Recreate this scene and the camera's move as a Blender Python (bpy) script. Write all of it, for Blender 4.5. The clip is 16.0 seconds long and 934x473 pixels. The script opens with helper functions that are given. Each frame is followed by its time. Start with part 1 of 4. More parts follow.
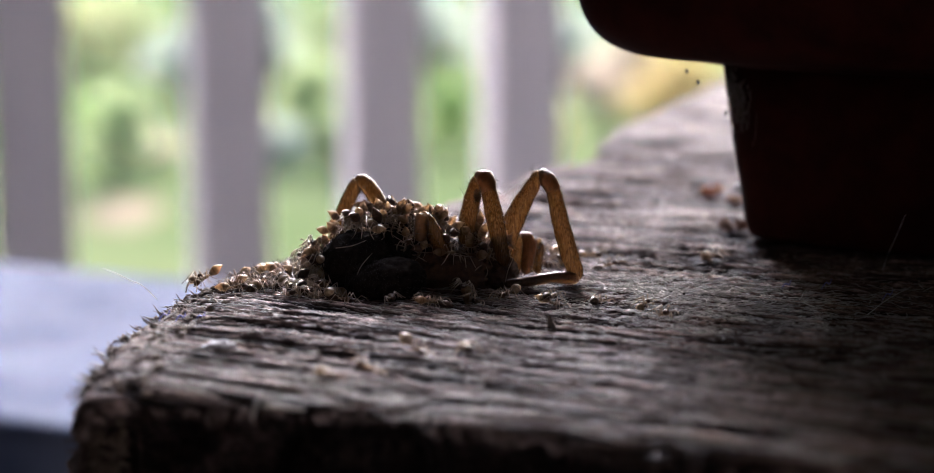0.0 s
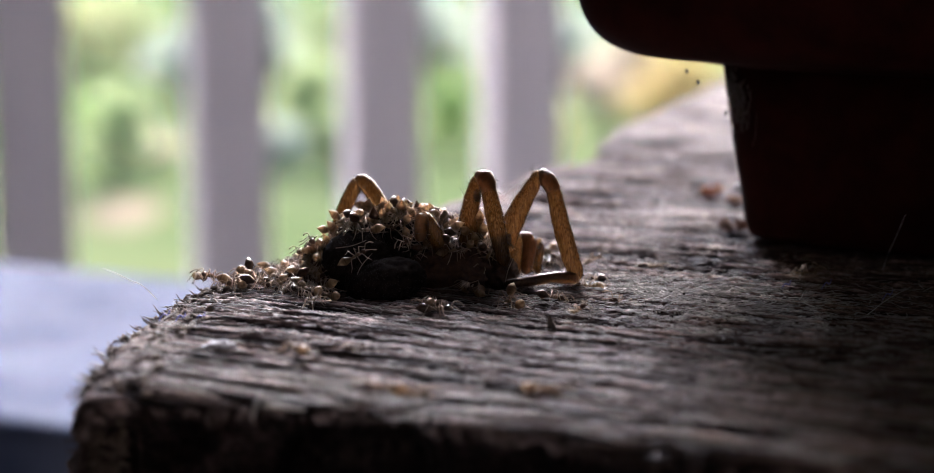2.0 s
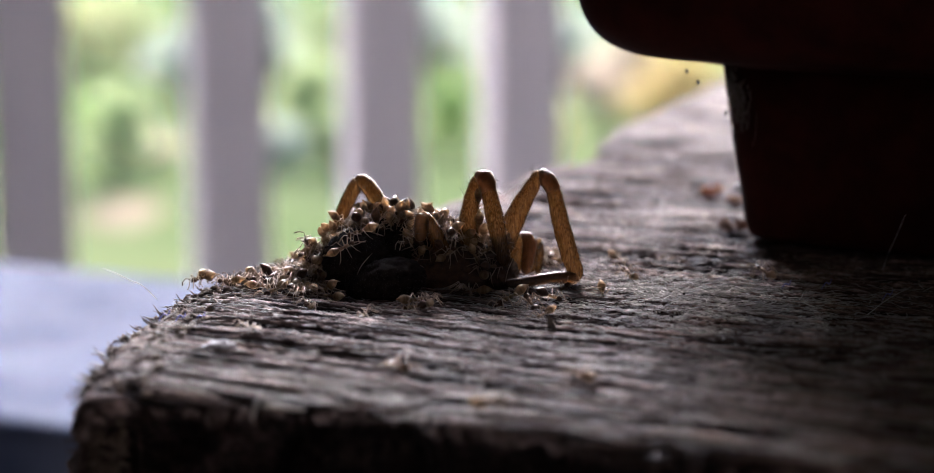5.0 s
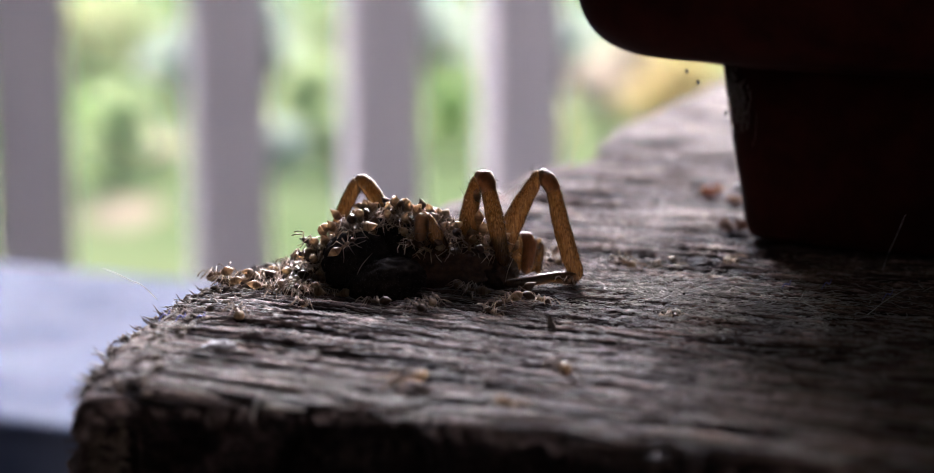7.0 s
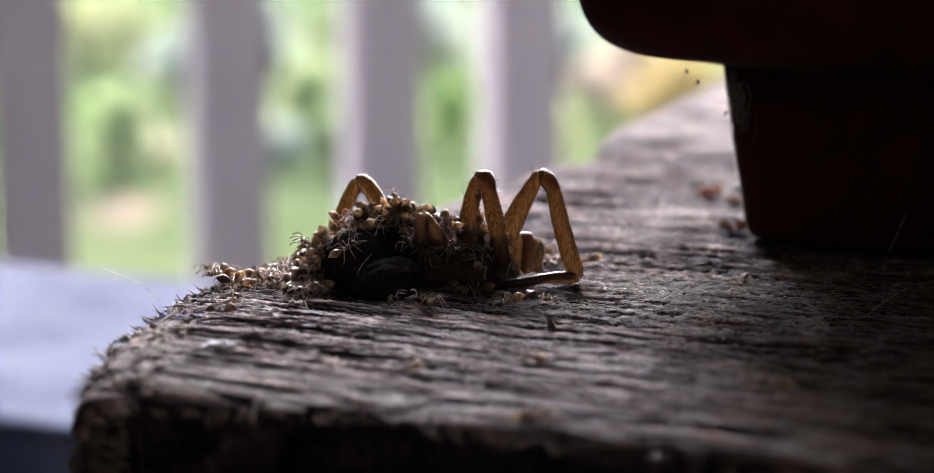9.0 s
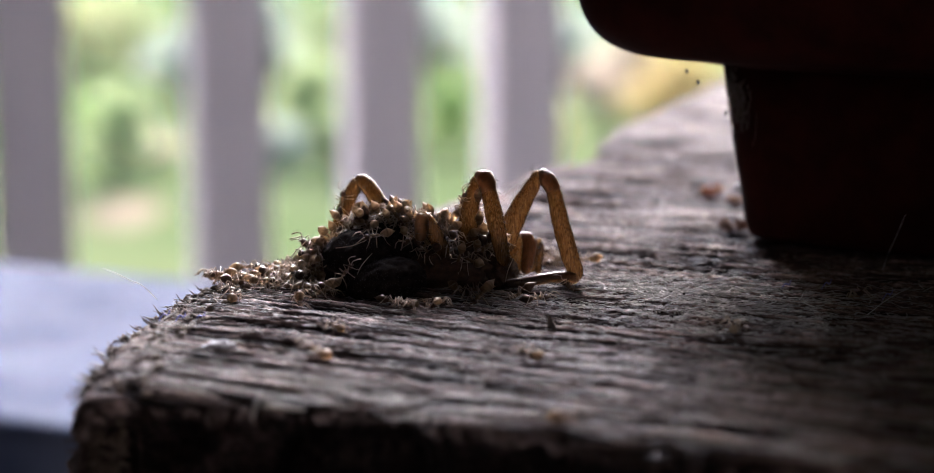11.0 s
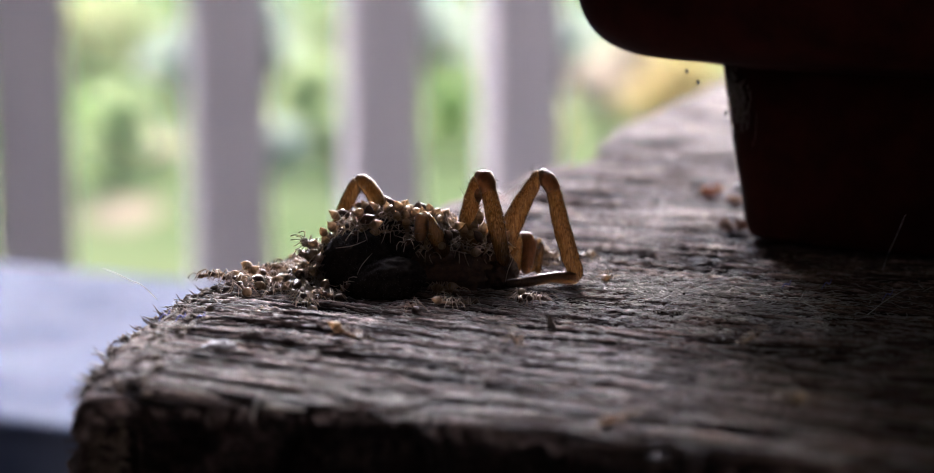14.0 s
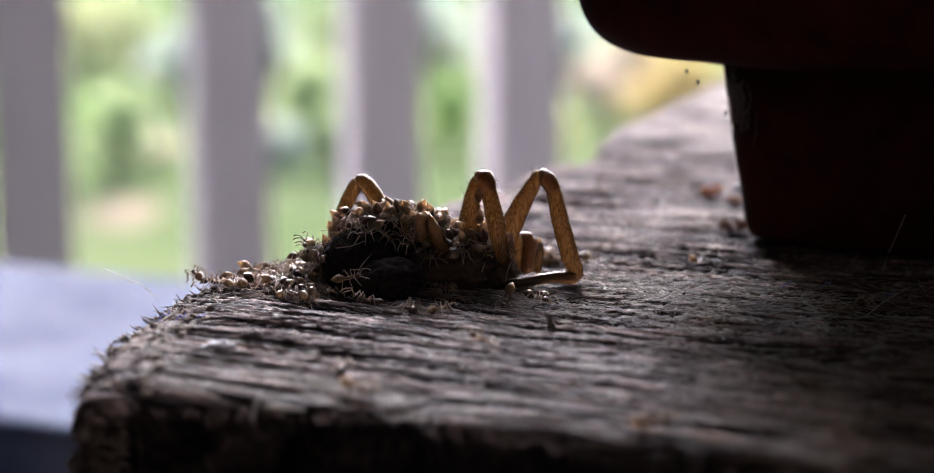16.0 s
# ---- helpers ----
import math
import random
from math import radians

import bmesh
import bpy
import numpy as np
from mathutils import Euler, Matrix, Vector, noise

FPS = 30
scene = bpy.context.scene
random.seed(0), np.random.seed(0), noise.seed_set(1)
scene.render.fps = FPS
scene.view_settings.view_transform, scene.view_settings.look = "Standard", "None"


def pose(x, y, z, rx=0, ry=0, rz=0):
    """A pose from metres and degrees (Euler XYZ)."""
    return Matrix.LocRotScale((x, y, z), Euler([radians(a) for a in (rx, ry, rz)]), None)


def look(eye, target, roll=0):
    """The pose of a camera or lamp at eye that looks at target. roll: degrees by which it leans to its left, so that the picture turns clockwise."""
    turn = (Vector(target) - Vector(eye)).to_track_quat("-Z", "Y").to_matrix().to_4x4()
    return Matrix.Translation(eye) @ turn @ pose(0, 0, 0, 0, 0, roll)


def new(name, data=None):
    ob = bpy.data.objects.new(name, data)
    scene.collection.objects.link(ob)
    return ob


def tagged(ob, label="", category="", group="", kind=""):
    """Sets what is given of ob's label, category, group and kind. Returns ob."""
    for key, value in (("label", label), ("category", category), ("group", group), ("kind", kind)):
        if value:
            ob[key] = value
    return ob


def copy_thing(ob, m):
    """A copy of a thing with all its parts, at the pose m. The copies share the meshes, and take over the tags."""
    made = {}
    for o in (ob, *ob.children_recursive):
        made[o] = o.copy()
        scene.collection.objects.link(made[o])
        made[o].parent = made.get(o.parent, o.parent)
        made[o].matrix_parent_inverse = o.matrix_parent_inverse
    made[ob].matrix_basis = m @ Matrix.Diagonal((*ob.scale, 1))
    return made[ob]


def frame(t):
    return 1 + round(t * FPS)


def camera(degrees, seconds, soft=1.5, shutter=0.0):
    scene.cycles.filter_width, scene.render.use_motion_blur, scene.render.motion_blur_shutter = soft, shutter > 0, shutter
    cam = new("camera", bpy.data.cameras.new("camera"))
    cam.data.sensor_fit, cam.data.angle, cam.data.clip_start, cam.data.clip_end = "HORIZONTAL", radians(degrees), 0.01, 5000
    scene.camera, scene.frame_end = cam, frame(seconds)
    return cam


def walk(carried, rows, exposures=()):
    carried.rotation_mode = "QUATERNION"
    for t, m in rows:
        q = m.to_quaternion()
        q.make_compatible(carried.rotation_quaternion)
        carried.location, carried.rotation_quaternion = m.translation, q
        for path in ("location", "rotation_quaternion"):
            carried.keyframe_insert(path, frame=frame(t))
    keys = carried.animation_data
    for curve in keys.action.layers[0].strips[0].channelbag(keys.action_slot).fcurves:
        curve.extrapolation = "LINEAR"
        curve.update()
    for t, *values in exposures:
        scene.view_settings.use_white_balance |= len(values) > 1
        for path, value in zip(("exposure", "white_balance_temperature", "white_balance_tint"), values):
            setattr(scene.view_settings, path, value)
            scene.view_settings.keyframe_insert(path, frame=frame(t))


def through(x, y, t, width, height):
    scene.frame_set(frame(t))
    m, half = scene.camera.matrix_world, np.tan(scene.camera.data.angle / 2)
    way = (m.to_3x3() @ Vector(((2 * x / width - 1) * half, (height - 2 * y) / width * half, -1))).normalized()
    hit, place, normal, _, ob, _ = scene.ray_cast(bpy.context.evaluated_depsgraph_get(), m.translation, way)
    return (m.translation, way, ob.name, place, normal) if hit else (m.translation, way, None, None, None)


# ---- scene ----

# camera: stands still a forearm's length from a dead spider on the corner of a weathered bench
FOCAL = 3600.0                      # focal length in units of a picture 1568 wide
TILT = radians(10.44)               # it looks down by about ten degrees
EYE = Vector((0, -0.0904, 0.0473))
cam = camera(math.degrees(2 * math.atan(784 / FOCAL)), 16.0, soft=0.6)
cam.data.dof.use_dof = True
cam.data.dof.focus_distance = 0.2260
cam.data.dof.aperture_fstop = 18.5
AHEAD = Vector((0, math.cos(TILT), -math.sin(TILT)))
STAND = look(EYE, EYE + AHEAD)
walk(cam, [(0.0, STAND), (16.0, STAND)], exposures=[(0.0, 3.50, 5450, 20), (16.0, 3.50, 5450, 20)])


# world, sun
SUN_HIGH, SUN_ROUND = radians(24), radians(-4)
world = bpy.data.worlds.new("sky")
scene.world = world
world.use_nodes = True
sky = world.node_tree.nodes.new("ShaderNodeTexSky")
sky.sky_type, sky.sun_disc = "NISHITA", False
sky.sun_elevation, sky.sun_rotation = SUN_HIGH, SUN_ROUND
sky.air_density, sky.dust_density = 1.0, 7.0
back = world.node_tree.nodes["Background"]
back.inputs["Strength"].default_value = 0.082
world.node_tree.links.new(sky.outputs["Color"], back.inputs["Color"])
sun = new("sun", bpy.data.lights.new("sun", "SUN"))
sun.data.energy, sun.data.angle, sun.data.color = 0.70, radians(15), (1.0, 0.99, 0.98)
sun_way = Vector((math.sin(SUN_ROUND) * math.cos(SUN_HIGH), math.cos(SUN_ROUND) * math.cos(SUN_HIGH), math.sin(SUN_HIGH)))
sun.matrix_world = look(sun_way * 20, (0, 0, 0))


# ---- materials ----
def material(name):
    m = bpy.data.materials.new(name)
    m.use_nodes = True
    nt = m.node_tree
    return m, nt, nt.nodes["Principled BSDF"]


def node(nt, kind, **sets):
    n = nt.nodes.new("ShaderNode" + kind)
    for key, value in sets.items():
        if key in n.inputs:
            n.inputs[key].default_value = value
    return n


def ramp(nt, fac, stops):
    n = nt.nodes.new("ShaderNodeValToRGB")
    el = n.color_ramp.elements
    while len(el) < len(stops):
        el.new(0.5)
    for e, (pos, c) in zip(el, stops):
        e.position, e.color = pos, (*c, 1)
    nt.links.new(fac, n.inputs["Fac"])
    return n.outputs["Color"]


def noise_out(nt, scale, stretch=(1, 1, 1), detail=4, rough=0.55, coord="Object"):
    tc = nt.nodes.new("ShaderNodeTexCoord")
    mp = nt.nodes.new("ShaderNodeMapping")
    mp.inputs["Scale"].default_value = stretch
    nt.links.new(tc.outputs[coord], mp.inputs["Vector"])
    n = node(nt, "TexNoise", Scale=scale, Detail=detail, Roughness=rough)
    nt.links.new(mp.outputs["Vector"], n.inputs["Vector"])
    return n.outputs["Fac"]


def mixed(nt, fac, a, b, kind="MIX"):
    n = nt.nodes.new("ShaderNodeMix")
    n.data_type, n.blend_type = "RGBA", kind
    ins = {"f": n.inputs[0], "a": n.inputs[6], "b": n.inputs[7]}
    for key, value in (("f", fac), ("a", a), ("b", b)):
        if isinstance(value, (int, float)):
            ins[key].default_value = value
        elif isinstance(value, tuple):
            ins[key].default_value = (*value, 1)
        else:
            nt.links.new(value, ins[key])
    return n.outputs[2]


def bump(nt, bsdf, height, distance, strength=1.0):
    b = node(nt, "Bump", Strength=strength, Distance=distance)
    nt.links.new(height, b.inputs["Height"])
    nt.links.new(b.outputs["Normal"], bsdf.inputs["Normal"])
    return b


def plain(name, low, high, scale, rough=0.6, bump_by=0.0, stretch=(1, 1, 1), spec=0.5):
    m, nt, b = material(name)
    fac = noise_out(nt, scale, stretch)
    nt.links.new(ramp(nt, fac, [(0.3, low), (0.7, high)]), b.inputs["Base Color"])
    b.inputs["Roughness"].default_value = rough
    b.inputs["Specular IOR Level"].default_value = spec
    if bump_by:
        bump(nt, b, fac, bump_by)
    return m


def weathered_wood():
    m, nt, b = material("weathered_grey_wood")
    streak = noise_out(nt, 900, (0.10, 1, 1), 5, 0.6)
    broad = noise_out(nt, 60, (0.35, 1, 1), 4, 0.6)
    speck = noise_out(nt, 3600, (0.45, 1, 1), 4, 0.65)
    grey = ramp(nt, streak, [(0.36, (0.050, 0.044, 0.043)), (0.50, (0.25, 0.233, 0.233)), (0.63, (0.58, 0.565, 0.575))])
    brown = ramp(nt, streak, [(0.36, (0.048, 0.036, 0.030)), (0.53, (0.24, 0.195, 0.172)), (0.65, (0.52, 0.465, 0.435))])
    wide = ramp(nt, broad, [(0.38, (0, 0, 0)), (0.62, (1, 1, 1))])
    col = mixed(nt, wide, grey, brown)
    dirt = ramp(nt, speck, [(0.38, (0.32, 0.31, 0.30)), (0.62, (1.45, 1.45, 1.46))])
    col = mixed(nt, 0.8, col, dirt, "MULTIPLY")
    # old water stains
    stain = noise_out(nt, 34, (0.5, 1, 1), 5, 0.65)
    col = mixed(nt, 1.0, col, ramp(nt, stain, [(0.38, (0.60, 0.565, 0.55)), (0.58, (1.10, 1.055, 1.05))]), "MULTIPLY")
    # grooves hold dark grime; the attribute is the depth below the worn face, painted shade on the sides
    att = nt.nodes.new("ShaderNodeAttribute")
    att.attribute_name = "groove_and_side_shade"
    grime_and_shade = ramp(nt, att.outputs["Fac"], [(0.15, (1, 1, 1)), (0.6, (0.09, 0.078, 0.074))])
    col = mixed(nt, 1.0, col, grime_and_shade, "MULTIPLY")
    # a pale highlight is painted on the proud fibres, the lower wood is browner
    top = nt.nodes.new("ShaderNodeAttribute")
    top.attribute_name = "ridge"
    crest_highlight = ramp(nt, top.outputs["Fac"], [(0.30, (0.42, 0.395, 0.385)), (0.50, (0.93, 0.92, 0.91)), (0.70, (1.75, 1.76, 1.78))])
    col = mixed(nt, 1.0, col, crest_highlight, "MULTIPLY")
    col = mixed(nt, 1.0, col, (0.80, 0.72, 0.67), "MULTIPLY")
    nt.links.new(col, b.inputs["Base Color"])
    b.inputs["Roughness"].default_value = 0.72
    b.inputs["Specular IOR Level"].default_value = 0.10
    both = mixed(nt, 0.5, streak, speck)
    bump(nt, b, both, 0.0006, 1.0)
    return m


def thin(name, low, high, scale, through=0.45, rough=0.4, stretch=(1, 1, 1), relief=0.0, pale=None, coat=0.0, clear=0.0):
    """Chitin or leaf: a glossy skin that lets part of the light through."""
    m, nt, b = material(name)
    fac = noise_out(nt, scale, stretch)
    col = ramp(nt, fac, [(0.35, low), (0.52, high), (0.66, pale)] if pale else [(0.3, low), (0.7, high)])
    nt.links.new(col, b.inputs["Base Color"])
    b.inputs["Roughness"].default_value = rough
    b.inputs["Coat Weight"].default_value = coat
    b.inputs["Coat Roughness"].default_value = 0.16
    b.inputs["Transmission Weight"].default_value = clear
    b.inputs["IOR"].default_value = 1.36 if clear else 1.5
    if relief:
        bump(nt, b, fac, relief)
    t = nt.nodes.new("ShaderNodeBsdfTranslucent")
    nt.links.new(col, t.inputs["Color"])
    mix = nt.nodes.new("ShaderNodeMixShader")
    mix.inputs[0].default_value = through
    nt.links.new(b.outputs[0], mix.inputs[1])
    nt.links.new(t.outputs[0], mix.inputs[2])
    nt.links.new(mix.outputs[0], nt.nodes["Material Output"].inputs["Surface"])
    return m


WOOD = weathered_wood()
SPLINTER = plain("dry_splinter_wood", (0.035, 0.025, 0.017), (0.19, 0.14, 0.10), 900, 0.85)
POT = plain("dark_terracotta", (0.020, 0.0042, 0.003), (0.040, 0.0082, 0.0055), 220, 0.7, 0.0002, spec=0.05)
WEB = thin("dusty_cobweb", (0.20, 0.175, 0.16), (0.38, 0.345, 0.32), 900, 0.4, 0.8)
FIBRE = thin("pale_fibre", (0.55, 0.53, 0.50), (0.85, 0.84, 0.82), 900, 0.4, 0.5)
BLUE_FIBRE = thin("blue_fibre", (0.10, 0.12, 0.45), (0.35, 0.35, 0.75), 900, 0.4, 0.5)
LINT = plain("white_lint", (0.36, 0.35, 0.37), (0.58, 0.58, 0.61), 1500, 0.95, 0.0002)
DUST = plain("wood_dust", (0.22, 0.205, 0.185), (0.58, 0.565, 0.53), 1500, 0.9)
HIDE = plain("black_spider_hide", (0.008, 0.007, 0.007), (0.026, 0.021, 0.018), 1500, 0.9, 0.00008, spec=0.03)
BROWN_HIDE = thin("brown_spider_hide", (0.022, 0.012, 0.008), (0.095, 0.052, 0.029), 1600, 0.25, 0.65, relief=0.0001)
LEG = thin("amber_spider_leg", (0.082, 0.042, 0.015), (0.18, 0.103, 0.038), 8000, 0.42, 0.26, (1, 1, 0.10), 0.00006, coat=0.45, clear=0.5, pale=(0.28, 0.18, 0.08))
LEG_DARK = thin("brown_spider_leg", (0.03, 0.014, 0.006), (0.10, 0.05, 0.02), 5000, 0.30, 0.3, coat=0.25, clear=0.3)
JOINT = thin("red_brown_joint", (0.065, 0.028, 0.011), (0.16, 0.075, 0.03), 2600, 0.36, 0.28, (1, 1, 0.2), 0.00008, coat=0.4, clear=0.35)
BRISTLE = plain("dark_bristle", (0.008, 0.006, 0.005), (0.024, 0.018, 0.013), 900, 0.5)
CROP = plain("dark_crop", (0.012, 0.008, 0.006), (0.05, 0.032, 0.02), 900, 0.5)
ANT_DARK = thin("dark_brown_ant_skin", (0.03, 0.015, 0.009), (0.13, 0.072, 0.04), 2600, 0.32, 0.35, coat=0.4, clear=0.3)
ANT_AMBER = thin("banded_amber_ant_skin", (0.15, 0.085, 0.042), (0.40, 0.265, 0.145), 1500, 0.52, 0.34, (1, 0.12, 0.12), coat=0.2, clear=0.55, pale=(0.58, 0.43, 0.26))
ANT_TAN = thin("tan_ant_skin", (0.15, 0.085, 0.045), (0.42, 0.28, 0.16), 2600, 0.4, 0.35, coat=0.4, clear=0.5)
ANT_LIMB = thin("pale_ant_limb", (0.36, 0.27, 0.19), (0.62, 0.51, 0.40), 1500, 0.42, 0.4)
PAINT = plain("pale_paint", (0.045, 0.070, 0.150), (0.155, 0.185, 0.275), 38, 0.85, 0.0005, spec=0.1)
POST = plain("white_post_paint", (0.74, 0.72, 0.75), (0.84, 0.82, 0.85), 25, 0.9, 0.0005, (1, 1, 0.15), spec=0.08)
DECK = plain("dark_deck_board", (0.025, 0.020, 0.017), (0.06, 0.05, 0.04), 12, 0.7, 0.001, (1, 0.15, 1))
BOUNCE_FLOOR = plain("bounce_floor_board", (0.17, 0.16, 0.16), (0.36, 0.35, 0.345), 12, 0.8, 0.001, (1, 0.15, 1))
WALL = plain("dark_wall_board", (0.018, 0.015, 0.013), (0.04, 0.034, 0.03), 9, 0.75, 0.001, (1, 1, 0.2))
LAWN = plain("lawn", (0.086, 0.116, 0.042), (0.138, 0.162, 0.068), 1.3, 1.0, spec=0.0)
DRY_LEAF = thin("dry_orange_leaf", (0.30, 0.11, 0.03), (0.50, 0.22, 0.07), 900, 0.35, 0.6)
BROWN_LEAF = thin("dry_red_brown_leaf", (0.13, 0.075, 0.055), (0.32, 0.22, 0.17), 700, 0.3, 0.7)
SAND = plain("dry_sand", (0.215, 0.170, 0.100), (0.31, 0.25, 0.155), 4, 1.0, spec=0.0)
LEAF = thin("green_leaf", (0.24, 0.325, 0.13), (0.355, 0.42, 0.21), 5.0, 0.62, 0.6, pale=(0.44, 0.48, 0.32))
LEAF_DARK = thin("deep_green_leaf", (0.20, 0.33, 0.08), (0.31, 0.43, 0.14), 5.0, 0.64, 0.6, pale=(0.38, 0.47, 0.23))
LEAF_PALE = thin("pale_variegated_leaf", (0.40, 0.45, 0.36), (0.58, 0.62, 0.53), 3, 0.5, 0.5)
LEAF_LIME = thin("lime_leaf", (0.38, 0.40, 0.17), (0.50, 0.51, 0.27), 3, 0.52, 0.5)
LEAF_GOLD = thin("golden_leaf", (0.38, 0.285, 0.09), (0.47, 0.375, 0.16), 3, 0.48, 0.5)
LEAF_ROSE = thin("dusty_pink_leaf", (0.44, 0.35, 0.27), (0.56, 0.48, 0.38), 3, 0.6, 0.5)


# ---- mesh building ----
class Shape:
    """Collects vertices and faces of one mesh."""

    def __init__(self):
        self.v, self.f = [], []

    def tube(self, pts, radii, sides=8, flat=1.0, closed=True):
        pts = [Vector(p) for p in pts]
        base, n = len(self.v), len(pts)
        side = None
        for i, p in enumerate(pts):
            way = (pts[min(i + 1, n - 1)] - pts[max(i - 1, 0)]).normalized()
            if side is None:
                side = way.orthogonal().normalized()
            side = (side - way * side.dot(way)).normalized()
            other = way.cross(side)
            for k in range(sides):
                a = 2 * math.pi * k / sides
                self.v.append(p + (side * math.cos(a) + other * math.sin(a) * flat) * radii[i])
        for i in range(n - 1):
            for k in range(sides):
                a, b = base + i * sides + k, base + i * sides + (k + 1) % sides
                self.f.append((a, b, b + sides, a + sides))
        if closed:
            self.f.append(tuple(base + k for k in reversed(range(sides))))
            self.f.append(tuple(base + (n - 1) * sides + k for k in range(sides)))
        return self

    def egg(self, centre, radii, rings=8, sides=12, turn=None, rough=0.0, grain=1.0, seed=0.0):
        base, c = len(self.v), Vector(centre)
        turn = turn or Matrix.Identity(3)
        spots = [Vector((0, 0, 1))]
        for i in range(1, rings):
            a = math.pi * i / rings
            for k in range(sides):
                b = 2 * math.pi * k / sides
                spots.append(Vector((math.sin(a) * math.cos(b), math.sin(a) * math.sin(b), math.cos(a))))
        spots.append(Vector((0, 0, -1)))
        for s in spots:
            g = 1.0
            if rough:
                g += rough * noise.noise(s * grain + Vector((seed, seed * 1.7, -seed)))
            self.v.append(c + turn @ Vector((s.x * radii[0] * g, s.y * radii[1] * g, s.z * radii[2] * g)))
        last = base + len(spots) - 1
        for k in range(sides):
            k2 = (k + 1) % sides
            self.f.append((base, base + 1 + k, base + 1 + k2))
            low = base + 1 + (rings - 2) * sides
            self.f.append((last, low + k2, low + k))
            for i in range(rings - 2):
                a = base + 1 + i * sides
                self.f.append((a + k, a + sides + k, a + sides + k2, a + k2))
        return self

    def box(self, low, high, m=None):
        base = len(self.v)
        for x in (low[0], high[0]):
            for y in (low[1], high[1]):
                for z in (low[2], high[2]):
                    p = Vector((x, y, z))
                    self.v.append(m @ p if m else p)
        for q in ((0, 1, 3, 2), (4, 6, 7, 5), (0, 4, 5, 1), (2, 3, 7, 6), (0, 2, 6, 4), (1, 5, 7, 3)):
            self.f.append(tuple(base + k for k in q))
        return self

    def lathe(self, profile, sides=96, plan=None):
        base, n = len(self.v), len(profile)
        for r, z in profile:
            for k in range(sides):
                a = 2 * math.pi * k / sides
                q = r * plan(a) if plan else r
                self.v.append(Vector((q * math.cos(a), q * math.sin(a), z)))
        for i in range(n - 1):
            for k in range(sides):
                a, b = base + i * sides + k, base + i * sides + (k + 1) % sides
                self.f.append((a, b, b + sides, a + sides))
        return self

    def mesh(self, name, mat, smooth=True):
        me = bpy.data.meshes.new(name)
        me.from_pydata([tuple(p) for p in self.v], [], self.f)
        me.materials.append(mat)
        if smooth:
            me.shade_smooth()
        me.update()
        return me


def part(name, shape, mat, parent=None, label="", smooth=True, kind=""):
    ob = new(name, shape.mesh(name, mat, smooth))
    if parent:
        ob.parent = parent
    if label or kind:
        tagged(ob, label, kind=kind)
    return ob


def curve_through(pts, steps=5):
    """A smooth line through the points."""
    pts = [Vector(p) for p in pts]
    out = []
    for i in range(len(pts) - 1):
        p0, p1, p2, p3 = pts[max(i - 1, 0)], pts[i], pts[i + 1], pts[min(i + 2, len(pts) - 1)]
        for k in range(steps):
            t = k / steps
            out.append(0.5 * ((2 * p1) + (p2 - p0) * t + (2 * p0 - 5 * p1 + 4 * p2 - p3) * t * t + (3 * p1 - p0 - 3 * p2 + p3) * t ** 3))
    out.append(pts[-1])
    return out


def bevelled(ob, width, segments=2):
    b = ob.modifiers.new("bevel", "BEVEL")
    b.width, b.segments = width, segments
    return ob


# ---- the bench plank ----
TURN = radians(23.0)
ALONG = Vector((math.cos(TURN), -math.sin(TURN), 0))     # along the grain
ACROSS = Vector((math.sin(TURN), math.cos(TURN), 0))     # from the front edge away
CORNER = ALONG * -0.081 + ACROSS * 0.0755
PLANK_POSE = Matrix.Translation(CORNER) @ Matrix.Rotation(-TURN, 4, "Z")
THICK, LONG, WIDE = 0.046, 0.62, 0.345


TABLES = {}


def lattice(x, y, seed):
    """Smooth noise, 0 to 1, for arrays."""
    if seed not in TABLES:
        TABLES[seed] = np.random.RandomState(seed).rand(256, 256)
    table = TABLES[seed]
    xi, yi = np.floor(x).astype(int), np.floor(y).astype(int)
    fx, fy = x - xi, y - yi
    fx, fy = fx * fx * (3 - 2 * fx), fy * fy * (3 - 2 * fy)
    a, b = table[xi % 256, yi % 256], table[(xi + 1) % 256, yi % 256]
    c, d = table[xi % 256, (yi + 1) % 256], table[(xi + 1) % 256, (yi + 1) % 256]
    return (a * (1 - fx) + b * fx) * (1 - fy) + (c * (1 - fx) + d * fx) * fy


def step01(x, low, high):
    t = np.clip((x - low) / (high - low), 0, 1)
    return t * t * (3 - 2 * t)


def left_rim(t):
    """How far the worn end stands back from the straight end, t metres from the front."""
    mm = t * 1000
    base = 11.5 * np.clip(1 - mm / 42, 0, 1) ** 1.5
    base = base + 4.0 * np.exp(-((mm - 118) / 12) ** 2) + 5.0 * np.exp(-((mm - 157) / 10) ** 2) - 2.3 * step01(mm, 165, 190)
    return (base + 1.6 * (lattice(mm / 9, mm * 0 + 3.3, 5) - 0.5) + 0.9 * (lattice(mm / 1.6, mm * 0 + 1.3, 6) - 0.5)) / 1000


def front_rim(s):
    mm = s * 1000
    base = -2.0 * np.clip(1 - mm / 30, 0, 1) + 2.8 * np.exp(-((mm - 38) / 10) ** 2) + 3.2 * step01(mm, 12, 45)
    return (base + 2.2 * (lattice(mm / 14, mm * 0 + 7.3, 7) - 0.5) + 1.0 * (lattice(mm / 3.2, mm * 0 + 2.3, 8) - 0.5)) / 1000


